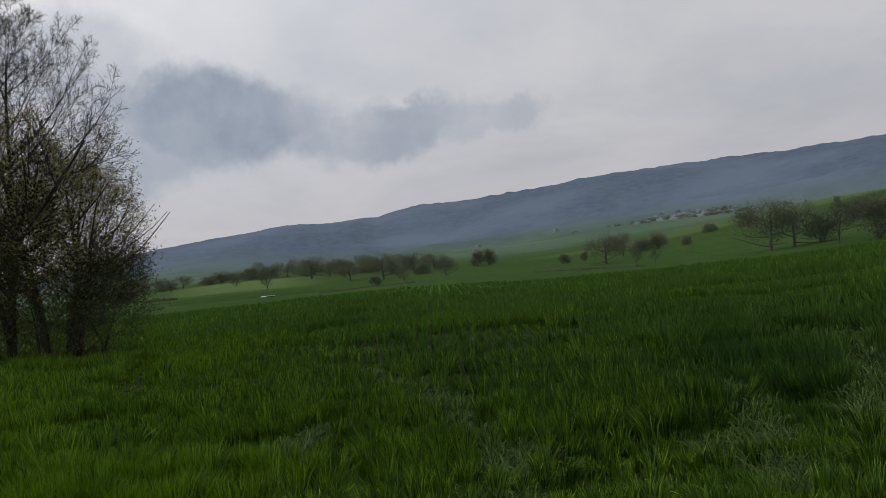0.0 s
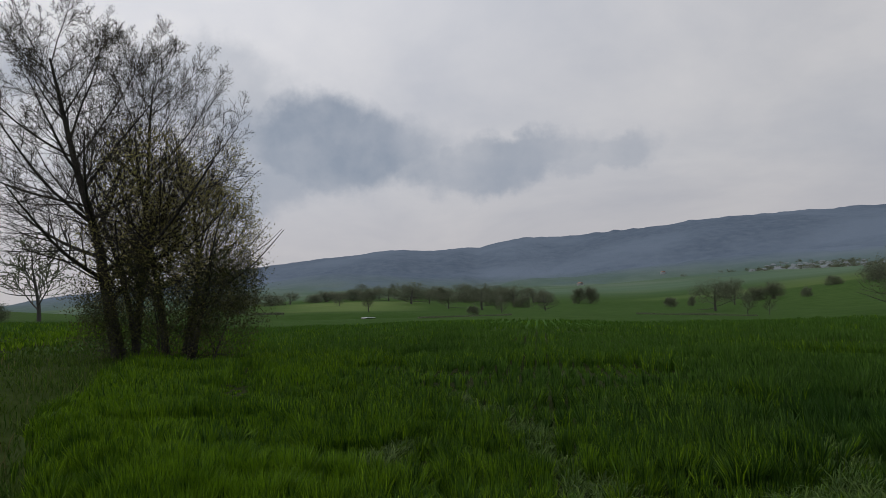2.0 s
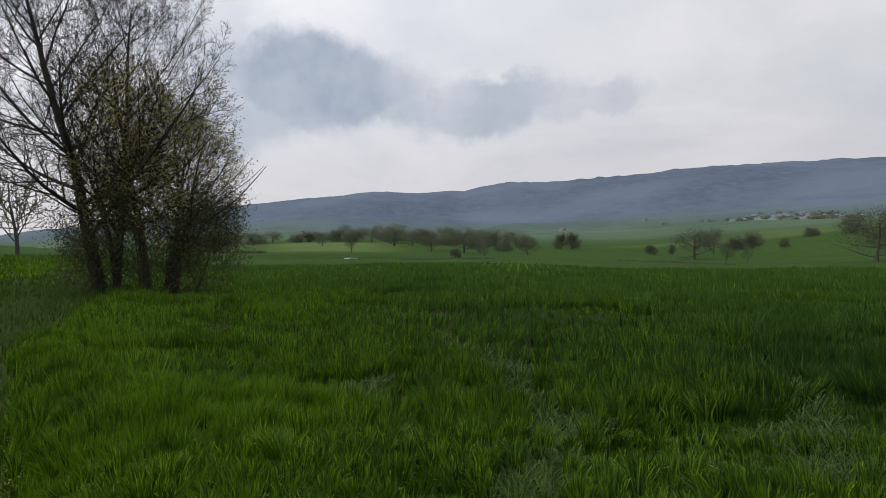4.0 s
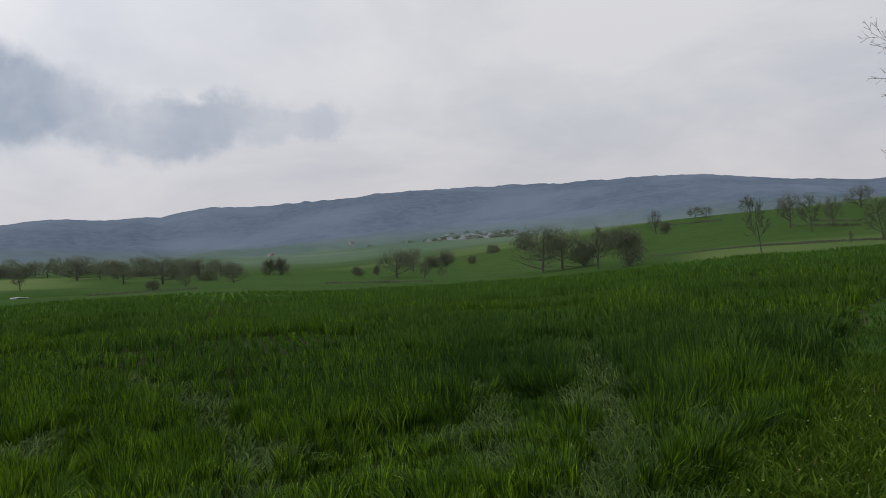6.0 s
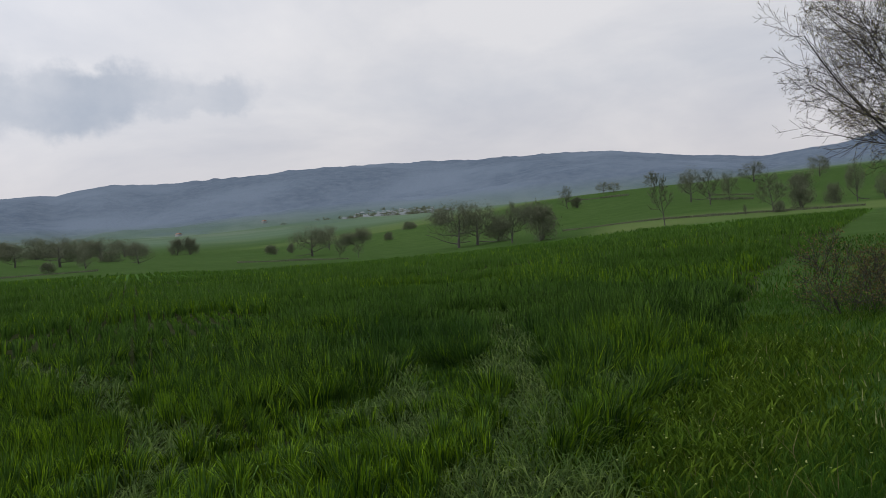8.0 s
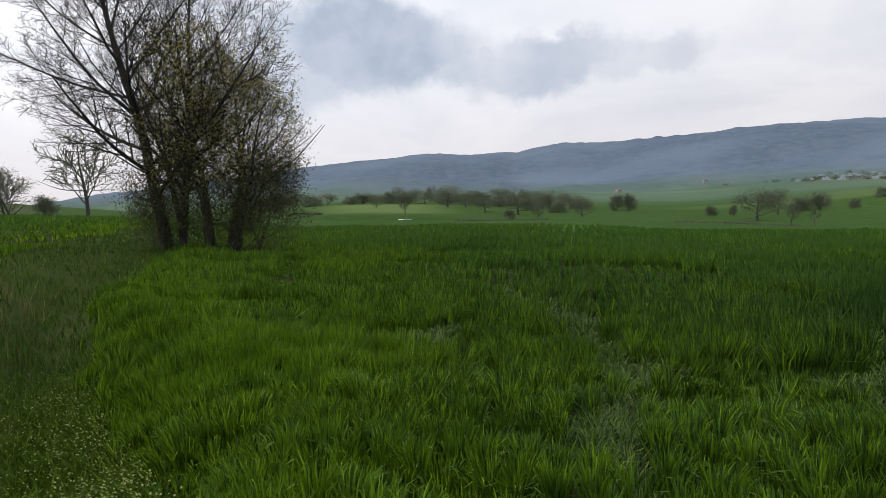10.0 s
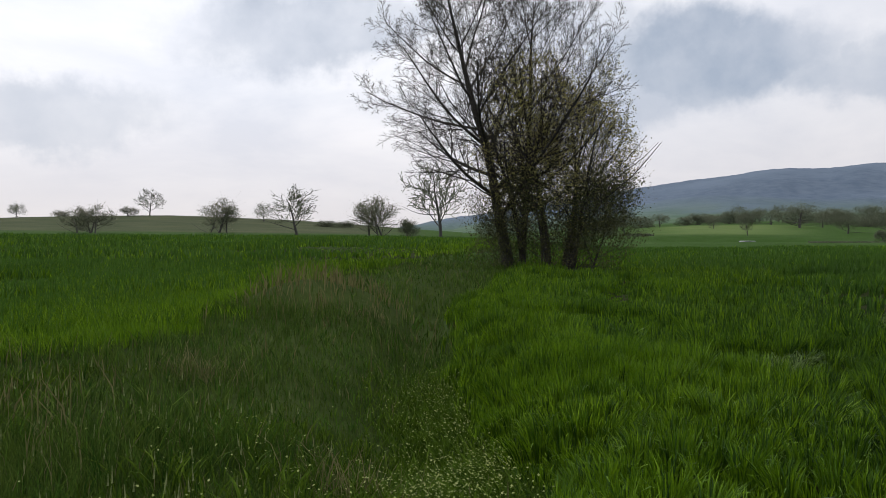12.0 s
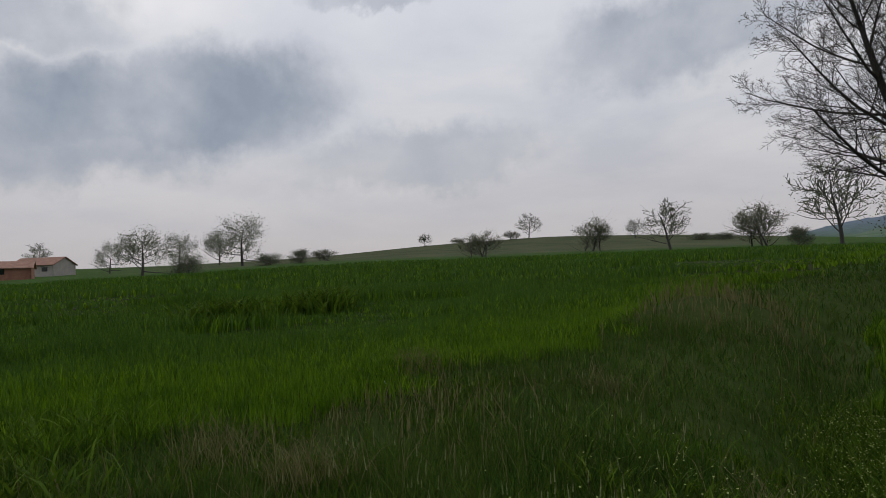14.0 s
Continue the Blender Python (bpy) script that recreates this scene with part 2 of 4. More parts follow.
def knot(az, knots, values, r):
    d = 2.5
    el = (np.interp(az - d, knots, values) + 2 * np.interp(az, knots, values) + np.interp(az + d, knots, values)) / 4
    return EYE + r * np.tan(np.radians(el))


def left_edge(y):
    """x of the wheat's ragged border along the weedy strip."""
    return np.interp(y, [0, 1.6, 2.6, 6.3, 11, 20, 40, 110], [-1.3, -1.4, -1.8, -5.2, -8.8, -13, -23, -60])


def right_edge(y):
    return np.interp(y, [1.6, 3.2, 4.6, 8.2, 12, 28, 40, 100], [1.7, 3.2, 5.3, 9.8, 15.0, 42, 62, 160])


def strip_edge(y):
    """x of the neighbouring field's border beyond the weedy strip."""
    return np.interp(y, [-40, -3, 0, 2, 4, 7, 12.5, 20, 50, 110], [-9, -6.6, -6.5, -7.1, -8.3, -9.8, -14, -18.5, -33, -70])


def ground_z(x, y):
    x, y = np.asarray(x, float), np.asarray(y, float)
    r, az = np.hypot(x, y), np.degrees(np.arctan2(-x, y))
    zf = knot(az, AZ, NEAR_EDGE, FIELD_R) - 0.4
    zm, zh, zo = knot(az, AZ, MIDDLE, MIDDLE_R), knot(az, AZ, HILL, HILL_R), knot(az, AZ, FOOT, FOOT_R)
    z = zf * np.clip((r - 6) / (FIELD_R - 6), 0, 1)
    z = np.where(r > FIELD_R, zf + (zm - zf) * smooth(0, 1, (r - FIELD_R) / (MIDDLE_R - FIELD_R)) ** 0.8, z)
    z = np.where(r > MIDDLE_R, zm + (zh - zm) * np.clip((r - MIDDLE_R) / (HILL_R - MIDDLE_R), 0, 1), z)
    z = np.where(r > HILL_R, zh + (zo - zh) * np.clip((r - HILL_R) / (FOOT_R - HILL_R), 0, 1), z)
    # the sunken lane
    z = z - 1.9 * np.exp(-((r - 112) / 5.5) ** 2) * smooth(8, 11, az) * smooth(24, 19, az)
    # ditch along the wheat, a hump of earth, small unevenness
    near = smooth(40, 15, r)
    across = (left_edge(y) - x) / np.maximum(left_edge(y) - strip_edge(y), 1.0)
    dip = -0.50 * np.exp(-((across - 0.16) / 0.20) ** 2) + 0.20 * np.exp(-((across - 0.95) / 0.30) ** 2)
    z = z + smooth(25, 13, r) * dip * smooth(0.5, 4.0, y)
    z = z + 0.45 * np.exp(-(((x + 9.2) / 1.6) ** 2 + ((y - 7.9) / 1.3) ** 2)) + 0.2 * np.exp(-(((x + 7) / 1.6) ** 2 + ((y - 1.5) / 1.5) ** 2))
    z = z + 0.10 * (value_noise(x, y, 2.3, 3) - 0.5) * near
    return z


def z_at(x, y):
    return float(ground_z(x, y))


def polar(az, r):
    d = direction(az, 0)
    return d.x * r, d.y * r


def mesh_of(name, verts, faces, mat):
    """A mesh from an array of corners and an array of faces with 3 or 4 corners each."""
    me = bpy.data.meshes.new(name)
    verts, faces = np.asarray(verts, np.float32), np.asarray(faces, np.int32)
    k = faces.shape[1]
    me.vertices.add(len(verts))
    me.vertices.foreach_set("co", verts.ravel())
    me.loops.add(faces.size)
    me.loops.foreach_set("vertex_index", faces.ravel())
    me.polygons.add(len(faces))
    me.polygons.foreach_set("loop_start", np.arange(0, faces.size, k, dtype=np.int32))
    me.update(calc_edges=True)
    for m in mat if isinstance(mat, (list, tuple)) else [mat]:
        me.materials.append(m)
    return me


def smoothed(me):
    me.polygons.foreach_set("use_smooth", np.ones(len(me.polygons), bool))
    return me


def part(name, me, parent, label=""):
    ob = new(name, me)
    ob.parent = parent
    return tagged(ob, label)


def polar_sheet(radii, turns, height_fn):
    a = np.linspace(-np.pi, np.pi, turns, endpoint=False)
    R, A = np.meshgrid(radii, a, indexing="ij")
    X, Y = -np.sin(A) * R, np.cos(A) * R
    V = np.stack([X, Y, height_fn(X, Y)], -1).reshape(-1, 3)
    i, j = np.meshgrid(np.arange(len(radii) - 1), np.arange(turns), indexing="ij")
    j2 = (j + 1) % turns
    F = np.stack([i * turns + j, i * turns + j2, (i + 1) * turns + j2, (i + 1) * turns + j], -1).reshape(-1, 4)
    return V, F[:, ::-1]


def in_wheat(x, y):
    r = np.hypot(x, y)
    wob = (value_noise(x, y, 0.5, 5) - 0.5) * 0.5
    return (x + wob > left_edge(y)) & (x + wob < right_edge(y)) & (y + wob > 1.9) & (r < FIELD_R + 4)


def in_left_field(x, y):
    r = np.hypot(x, y)
    wob = (value_noise(x, y, 0.7, 6) - 0.5) * 1.4 + (value_noise(x, y, 2.4, 7) - 0.5) * 1.6
    return (x + wob < strip_edge(y)) & (r < 76) & (y > -60)


def track_mask(x, y):
    """Two bare wheel ruts of the dirt track."""
    u = (x - 7.6) * 0.42 - (y - 2.2) * 0.91
    return np.maximum(smooth(0.75, 0.35, np.abs(u + 0.3)), smooth(0.7, 0.35, np.abs(u - 1.5)))


radii = np.concatenate([[0.002], 0.4 * 1.04 ** np.arange(0, 200)])
radii = radii[radii < 960]
GV, GF = polar_sheet(radii, 480, ground_z)


def ground_material():
    m, n, l, b = material("field_ground", 0.95, 0.02)
    def attr(name):
        a = n.new("ShaderNodeAttribute")
        a.attribute_name = name
        return a.outputs["Fac"]
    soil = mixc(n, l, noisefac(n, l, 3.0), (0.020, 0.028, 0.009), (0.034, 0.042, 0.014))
    turf = mixc(n, l, noisefac(n, l, 0.02, coord="Object"), (0.040, 0.080, 0.019), (0.058, 0.102, 0.026))
    turf = mixc(n, l, noisefac(n, l, 0.35), turf, (0.034, 0.072, 0.014))
    pale = mixc(n, l, noisefac(n, l, 0.06), (0.085, 0.135, 0.04), (0.12, 0.16, 0.055))
    crop = mixc(n, l, noisefac(n, l, 0.12), (0.045, 0.11, 0.018), (0.06, 0.13, 0.024))
    dirt = mixc(n, l, noisefac(n, l, 2.5), (0.19, 0.145, 0.08), (0.29, 0.225, 0.135))
    fallow = mixc(n, l, noisefac(n, l, 0.08), (0.055, 0.068, 0.034), (0.08, 0.09, 0.048))
    # haze over the far plain, put into the ground colour
    haze_tint = mixc(n, l, noisefac(n, l, 0.008, 0.3, 0.7, 5), (0.075, 0.125, 0.075), (0.105, 0.155, 0.10))
    c = mixc(n, l, attr("meadow"), soil, turf)
    c = mixc(n, l, attr("weeds"), c, mixc(n, l, noisefac(n, l, 1.2), (0.028, 0.046, 0.010), (0.045, 0.064, 0.017)))
    c = mixc(n, l, attr("crop"), c, crop)
    c = mixc(n, l, attr("pale"), c, pale)
    c = mixc(n, l, attr("fallow"), c, fallow)
    c = mixc(n, l, attr("far"), c, haze_tint)
    c = mixc(n, l, attr("track"), c, dirt)
    l.new(c, b.inputs["Base Color"])
    bumped(n, l, b, noisefac(n, l, 8.0, 0.2, 0.8, 6), 0.5, 0.06)
    return m


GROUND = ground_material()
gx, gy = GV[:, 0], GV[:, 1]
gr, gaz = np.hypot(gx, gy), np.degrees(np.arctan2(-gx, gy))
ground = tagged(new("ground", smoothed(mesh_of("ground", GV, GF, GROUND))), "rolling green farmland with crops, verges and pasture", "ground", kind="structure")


def ground_layer(name, values):
    ground.data.attributes.new(name, "FLOAT", "POINT").data.foreach_set("value", np.asarray(values, np.float32))


wheat_here = (in_wheat(gx, gy) | in_left_field(gx, gy)).astype(float)
ground_layer("crop", wheat_here * smooth(35, 78, gr))
ground_layer("meadow", np.clip(1 - wheat_here + smooth(60, 90, gr), 0, 1) * smooth(1.0, 3.0, gr))
ground_layer("weeds", (1 - wheat_here) * smooth(-0.5, -1.5, gx) * smooth(40, 24, gr))
knoll = smooth(8, 2, np.abs(gaz - 16)) * smooth(135, 150, gr) * smooth(260, 220, gr)
hill_strip = smooth(-36, -40, gaz) * smooth(84, 88, gr) * smooth(108, 100, gr)
ground_layer("pale", np.clip(knoll + 0.7 * hill_strip + smooth(0.62, 0.8, value_noise(gx, gy, 70, 4)) * smooth(150, 250, gr) * 0.6, 0, 1))
ground_layer("fallow", smooth(38, 46, gaz) * smooth(100, 85, gaz) * smooth(100, 125, gr))
# share of the painted haze, growing with distance
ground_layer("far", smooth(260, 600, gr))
ground_layer("track", track_mask(gx, gy) * smooth(14, 10, gr) * smooth(1.0, 3.5, gx) * smooth(0.2, 0.55, value_noise(gx, gy, 0.45, 9)))

# ---- mountains ----
def mountain_z(x, y):
    r, az = np.hypot(x, y), np.degrees(np.arctan2(-x, y))
    base = knot(az, AZ, FOOT, FOOT_R) - 3
    el = np.interp(az, RIDGE_AZ, RIDGE)
    top = EYE + RIDGE_R * np.tan(np.radians(el))
    bump = value_noise(x, y, 110, 11) * 7 + value_noise(x, y, 38, 12) * 7 + value_noise(x, y, 18, 18) * 4 - 10
    k = np.clip((r - 860) / (RIDGE_R - 860), 0, 1)
    rise = base + (top - base) * (0.55 * k + 0.45 * k * k)
    spur = ((value_noise(x, y, 700, 13) - 0.5) * 110 + (value_noise(x, y, 260, 14) - 0.5) * 45) * np.sin(np.pi * k) ** 1.2
    z = rise + spur * smooth(1.0, 4.0, el) + bump * smooth(0.05, 0.3, k) * smooth(1.0, 3.0, el)
    return np.where(r > RIDGE_R, top + bump * smooth(1.0, 3.0, el) - (r - RIDGE_R) * 0.15, z)


def mountain_material():
    m, n, l, b = material("haze_tinted_forest_slopes", 1.0, 0.0)
    # the blue-grey of distance haze is painted into the woods and foot fields
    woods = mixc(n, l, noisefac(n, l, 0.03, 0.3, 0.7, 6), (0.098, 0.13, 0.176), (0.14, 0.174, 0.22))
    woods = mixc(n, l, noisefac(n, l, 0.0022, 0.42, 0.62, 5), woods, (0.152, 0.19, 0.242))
    sep = n.new("ShaderNodeSeparateXYZ")
    l.new(n.new("ShaderNodeNewGeometry").outputs["Position"], sep.inputs[0])
    r = n.new("ShaderNodeMapRange")
    l.new(sep.outputs[2], r.inputs[0])
    r.inputs[1].default_value, r.inputs[2].default_value, r.inputs[3].default_value, r.inputs[4].default_value = 55, 150, 1, 0
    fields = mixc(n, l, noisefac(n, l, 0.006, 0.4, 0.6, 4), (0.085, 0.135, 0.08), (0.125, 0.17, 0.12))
    k = n.new("ShaderNodeMath")
    k.operation = "MULTIPLY"
    l.new(r.outputs[0], k.inputs[0])
    l.new(noisefac(n, l, 0.003, 0.2, 0.45, 5), k.inputs[1])
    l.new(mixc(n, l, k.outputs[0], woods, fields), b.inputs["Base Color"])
    bumped(n, l, b, noisefac(n, l, 0.05, 0.2, 0.8, 6), 0.5, 8.0)
    return m


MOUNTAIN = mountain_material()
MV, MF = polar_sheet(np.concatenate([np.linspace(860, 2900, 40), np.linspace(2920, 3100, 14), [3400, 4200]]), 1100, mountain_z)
tagged(new("mountain_ridge", smoothed(mesh_of("mountain_ridge", MV, MF, MOUNTAIN))), "long forested mountain ridge tinted blue with haze", "backdrop", kind="structure")

# ---- blades ----
rng = np.random.default_rng(7)


def blades(x, y, height, width, lean, facing=None, up=None, droop=1.0, simple=False):
    """Narrow curved blades: arrays of foot places, heights, widths and sideways reach. Five triangles each, three if simple."""
    n = len(x)
    z = ground_z(x, y) if up is None else up
    a = rng.uniform(0, 2 * np.pi, n) if facing is None else facing
    w = rng.uniform(0, 2 * np.pi, n)
    dx, dy = np.cos(a) * lean, np.sin(a) * lean
    wx, wy = np.cos(w) * width / 2, np.sin(w) * width / 2
    V = np.empty((n, 7, 3), np.float32)
    for k, (h, s, t) in enumerate(((0, 0.0, 0.7), (0.45, 0.18, 1.0), (0.8, 0.5, 0.8))):
        for m, sign in ((0, -1), (1, 1)):
            V[:, 2 * k + m, 0] = x + dx * s + sign * wx * t
            V[:, 2 * k + m, 1] = y + dy * s + sign * wy * t
            V[:, 2 * k + m, 2] = z + height * h
    V[:, 6, 0], V[:, 6, 1] = x + dx, y + dy
    V[:, 6, 2] = z + height * (1.0 - 0.25 * (droop - 1))
    F = np.array([[0, 1, 3], [0, 3, 2], [2, 3, 5], [2, 5, 4], [4, 5, 6]])
    if simple:
        V = V[:, [0, 1, 2, 3, 6]]
        F = np.array([[0, 1, 3], [0, 3, 2], [2, 3, 4]])
        return V.reshape(-1, 3), (F[None] + 5 * np.arange(n)[:, None, None]).reshape(-1, 3)
    return V.reshape(-1, 3), (F[None] + 7 * np.arange(n)[:, None, None]).reshape(-1, 3)


def scatter(az0, az1, r0, r1, count):
    a, q = np.radians(rng.uniform(az0, az1, count)), np.sqrt(rng.uniform(r0 * r0, r1 * r1, count))
    return -np.sin(a) * q, np.cos(a) * q


TRAILS = [  # trodden or wind-laid lines in the wheat: half width, corners
    (0.26, ((0.3, 2.4), (0.33, 4.6), (0.52, 5.7), (0.32, 7.0), (0.03, 8.4))),
    (0.22, ((0.03, 8.4), (-0.45, 10.0), (-1.4, 12.6))),
    (0.27, ((3.4, 8.8), (2.5, 5.6), (2.1, 4.3))),
    (0.36, ((6.5, 11.0), (4.8, 7.4), (3.6, 5.1), (2.75, 3.7), (2.1, 2.9))),
    (0.40, ((3.3, 4.7), (4.2, 4.9))),
    (0.24, ((-1.75, 7.2), (-1.6, 7.9))),
    (0.22, ((1.0, 11.5), (3.2, 11.0))),
]


def lodged(x, y):
    """Where the wheat lies flat, 0 to 1."""
    m = np.zeros(len(x))
    rag = value_noise(x, y, 0.4, 21) - 0.5
    for half, corners in TRAILS:
        for (x0, y0), (x1, y1) in zip(corners, corners[1:]):
            ux, uy = x1 - x0, y1 - y0
            k = np.clip(((x - x0) * ux + (y - y0) * uy) / (ux * ux + uy * uy), 0, 1)
            m = np.maximum(m, smooth(half * 1.1, half * 0.6, np.hypot(x - x0 - k * ux, y - y0 - k * uy) + rag * half * 2.0))
    return m


def canopy(x, y, size):
    """Height of the standing wheat's surface as a share of its full height: swells, clumps and sharp sunken pockets."""
    u = x + 0.7 * size * (value_noise(x, y, size * 1.3, 61) - 0.5)
    v = y + 0.7 * size * (value_noise(x, y, size * 1.3, 62) - 0.5)
    swell = value_noise(u, v, 2.6 * size, 23)
    clump = value_noise(u, v, 0.55 * size, 32)
    pocket = smooth(0.60, 0.66, value_noise(u * 0.7, v, size, 22)) + 0.55 * smooth(0.64, 0.70, value_noise(u, v, 0.42 * size, 33))
    return 0.88 + 0.40 * (swell - 0.5) + 0.20 * (clump - 0.5) - 0.58 * np.minimum(pocket, 1.0)


def tramline(x, y):
    k = np.clip((y - 11.5) / 9, 0, 1)
    return smooth(0.5, 0.2, np.abs(x + 5.6 + k * 3.2)) * smooth(11, 12, y) * smooth(22, 20, y)


def add_stuff(name, geo, mat, label, category):
    V = np.vstack([g[0] for g in geo])
    shift, F = 0, []
    for g in geo:
        F.append(g[1] + shift)
        shift += len(g[0])
    return tagged(new(name, mesh_of(name, V, np.vstack(F), mat)), label, category, kind="stuff")


standing, flat, yellow, hazed_crop = [], [], [], []
for r0, r1, count, width, tall in ((1.9, 5.5, 90000, 0.0095, 0.47), (5.5, 9, 95000, 0.0130, 0.48), (9, 15, 100000, 0.019, 0.49), (15, 27, 85000, 0.032, 0.49), (27, 50, 65000, 0.048, 0.47), (50, 84, 60000, 0.075, 0.45)):
    x, y = scatter(-64, 50, r0, r1, count)
    keep = in_wheat(x, y)
    x, y = x[keep], y[keep]
    # the plants stand in tussocks, each fanning out from its own foot
    cell = 0.17 + 0.013 * r0
    ci, cj = np.floor(x / cell), np.floor(y / cell)
    ox, oy = x - (ci + 0.2 + 0.6 * hashed(ci, cj, 71)) * cell, y - (cj + 0.2 + 0.6 * hashed(ci, cj, 72)) * cell
    x, y = x - 0.45 * ox, y - 0.45 * oy
    lie, size = lodged(x, y), 0.95 + 0.045 * r0
    top = canopy(x, y, size)
    gx_, gy_ = canopy(x + 0.1, y, size) - canopy(x - 0.1, y, size), canopy(x, y + 0.1, size) - canopy(x, y - 0.1, size)
    young = np.maximum(smooth(5.5, 1.0, x - left_edge(y)) * smooth(40, 14, y), 0.7 * smooth(12, 4, x - left_edge(y)) * smooth(60, 20, y))
    h = tall * (top + (0.86 - top) * 0.45 * young) * (1 - 0.2 * young) * (0.80 + 0.34 * hashed(ci, cj, 73)) * rng.uniform(0.78, 1.1, len(x)) * (1 - 0.7 * tramline(x, y))
    h *= 1 - 0.35 * smooth(0.7, 0.0, right_edge(y) - x)
    lay = rng.uniform(0, 1, len(x)) < lie * 0.75
    h = np.where(lie > 0.5, h * 0.6, h)
    wind = np.arctan2(-gy_ * 6 + 2.2 * oy / cell + rng.normal(0, 0.6, len(x)), -gx_ * 6 + 2.2 * ox / cell + rng.normal(0, 0.6, len(x)))
    splay = np.abs(rng.normal(0.14, 0.12, len(x))) + 0.5 * np.minimum(np.hypot(gx_, gy_), 0.5)
    arch = np.where(rng.uniform(0, 1, len(x)) < 0.16, rng.uniform(1.4, 2.2, len(x)), 1.0)
    splay = np.where(arch > 1, splay + rng.uniform(0.15, 0.4, len(x)), splay)
    edge_fade = np.clip(0.95 * young + 0.4 * smooth(0.6, 0.8, value_noise(x, y, 3.0, 24)), 0, 1)
    gold = ~lay & (rng.uniform(0, 1, len(x)) < 0.85 * edge_fade)
    # paler blades take over with distance, haze put into their colour
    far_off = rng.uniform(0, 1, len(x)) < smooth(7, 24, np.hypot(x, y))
    for dest, mask in ((standing, ~lay & ~gold & ~far_off), (hazed_crop, ~lay & ~gold & far_off), (yellow, gold)):
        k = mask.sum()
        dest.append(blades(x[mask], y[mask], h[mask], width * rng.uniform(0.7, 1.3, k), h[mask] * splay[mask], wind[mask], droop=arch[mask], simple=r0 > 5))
    k = lay.sum()
    trail_dir = rng.normal(1.2, 1.0, k)
    flat.append(blades(x[lay], y[lay], rng.uniform(0.05, 0.28, k), width * rng.uniform(0.6, 1.1, k), rng.uniform(0.15, 0.4, k), trail_dir, droop=2.0))
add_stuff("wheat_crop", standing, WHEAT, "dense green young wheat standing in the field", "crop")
add_stuff("wheat_crop", hazed_crop, WHEAT_PALE, "green wheat farther out in the field, paled as by haze", "crop")
add_stuff("wheat_crop_edge", yellow, WHEAT_YELLOW, "yellow-green young wheat along the field's edge", "crop")
add_stuff("lodged_wheat", flat, LODGED, "pale wheat trodden flat in trails", "crop")

left_crop, left_edge_crop = [], []
for r0, r1, count, width, tall in ((5, 9, 30000, 0.011, 0.28), (9, 15, 52000, 0.016, 0.36), (15, 28, 60000, 0.032, 0.44), (28, 76, 56000, 0.09, 0.46)):
    x, y = scatter(28, 108, r0, r1, count)
    keep = in_left_field(x, y)
    x, y = x[keep], y[keep]
    along, out = x * 0.5 + y * 0.87, y * 0.5 - x * 0.87
    warp = 1.5 * (value_noise(x, y, 3.0, 63) - 0.5)
    tuft = value_noise(along * 0.5, out + warp, 2.2, 25) - 0.5
    furrow = smooth(0.52, 0.66, value_noise(along * 0.33, out + warp, 1.5 + 0.06 * r0, 35)) * 0.72
    h = tall * (0.95 + 0.5 * tuft - furrow) * rng.uniform(0.8, 1.1, len(x))
    golden = rng.uniform(0, 1, len(x)) < 0.42 + 0.55 * smooth(7.0, 1.0, strip_edge(y) - x)
    for dest, mask in ((left_crop, ~golden), (left_edge_crop, golden)):
        k = mask.sum()
        dest.append(blades(x[mask], y[mask], h[mask] * np.where(golden[mask], 0.8, 1.0), width * rng.uniform(0.7, 1.3, k), h[mask] * np.abs(rng.normal(0.2, 0.16, k)), simple=True))
add_stuff("neighbour_crop_edge", left_edge_crop, WHEAT_YELLOW, "yellow-green crop fringe of the neighbouring field", "crop")
add_stuff("neighbour_crop", left_crop, WHEAT_PALE, "bright green cereal crop in the neighbouring field", "crop")

verge, straw, rank = [], [], []
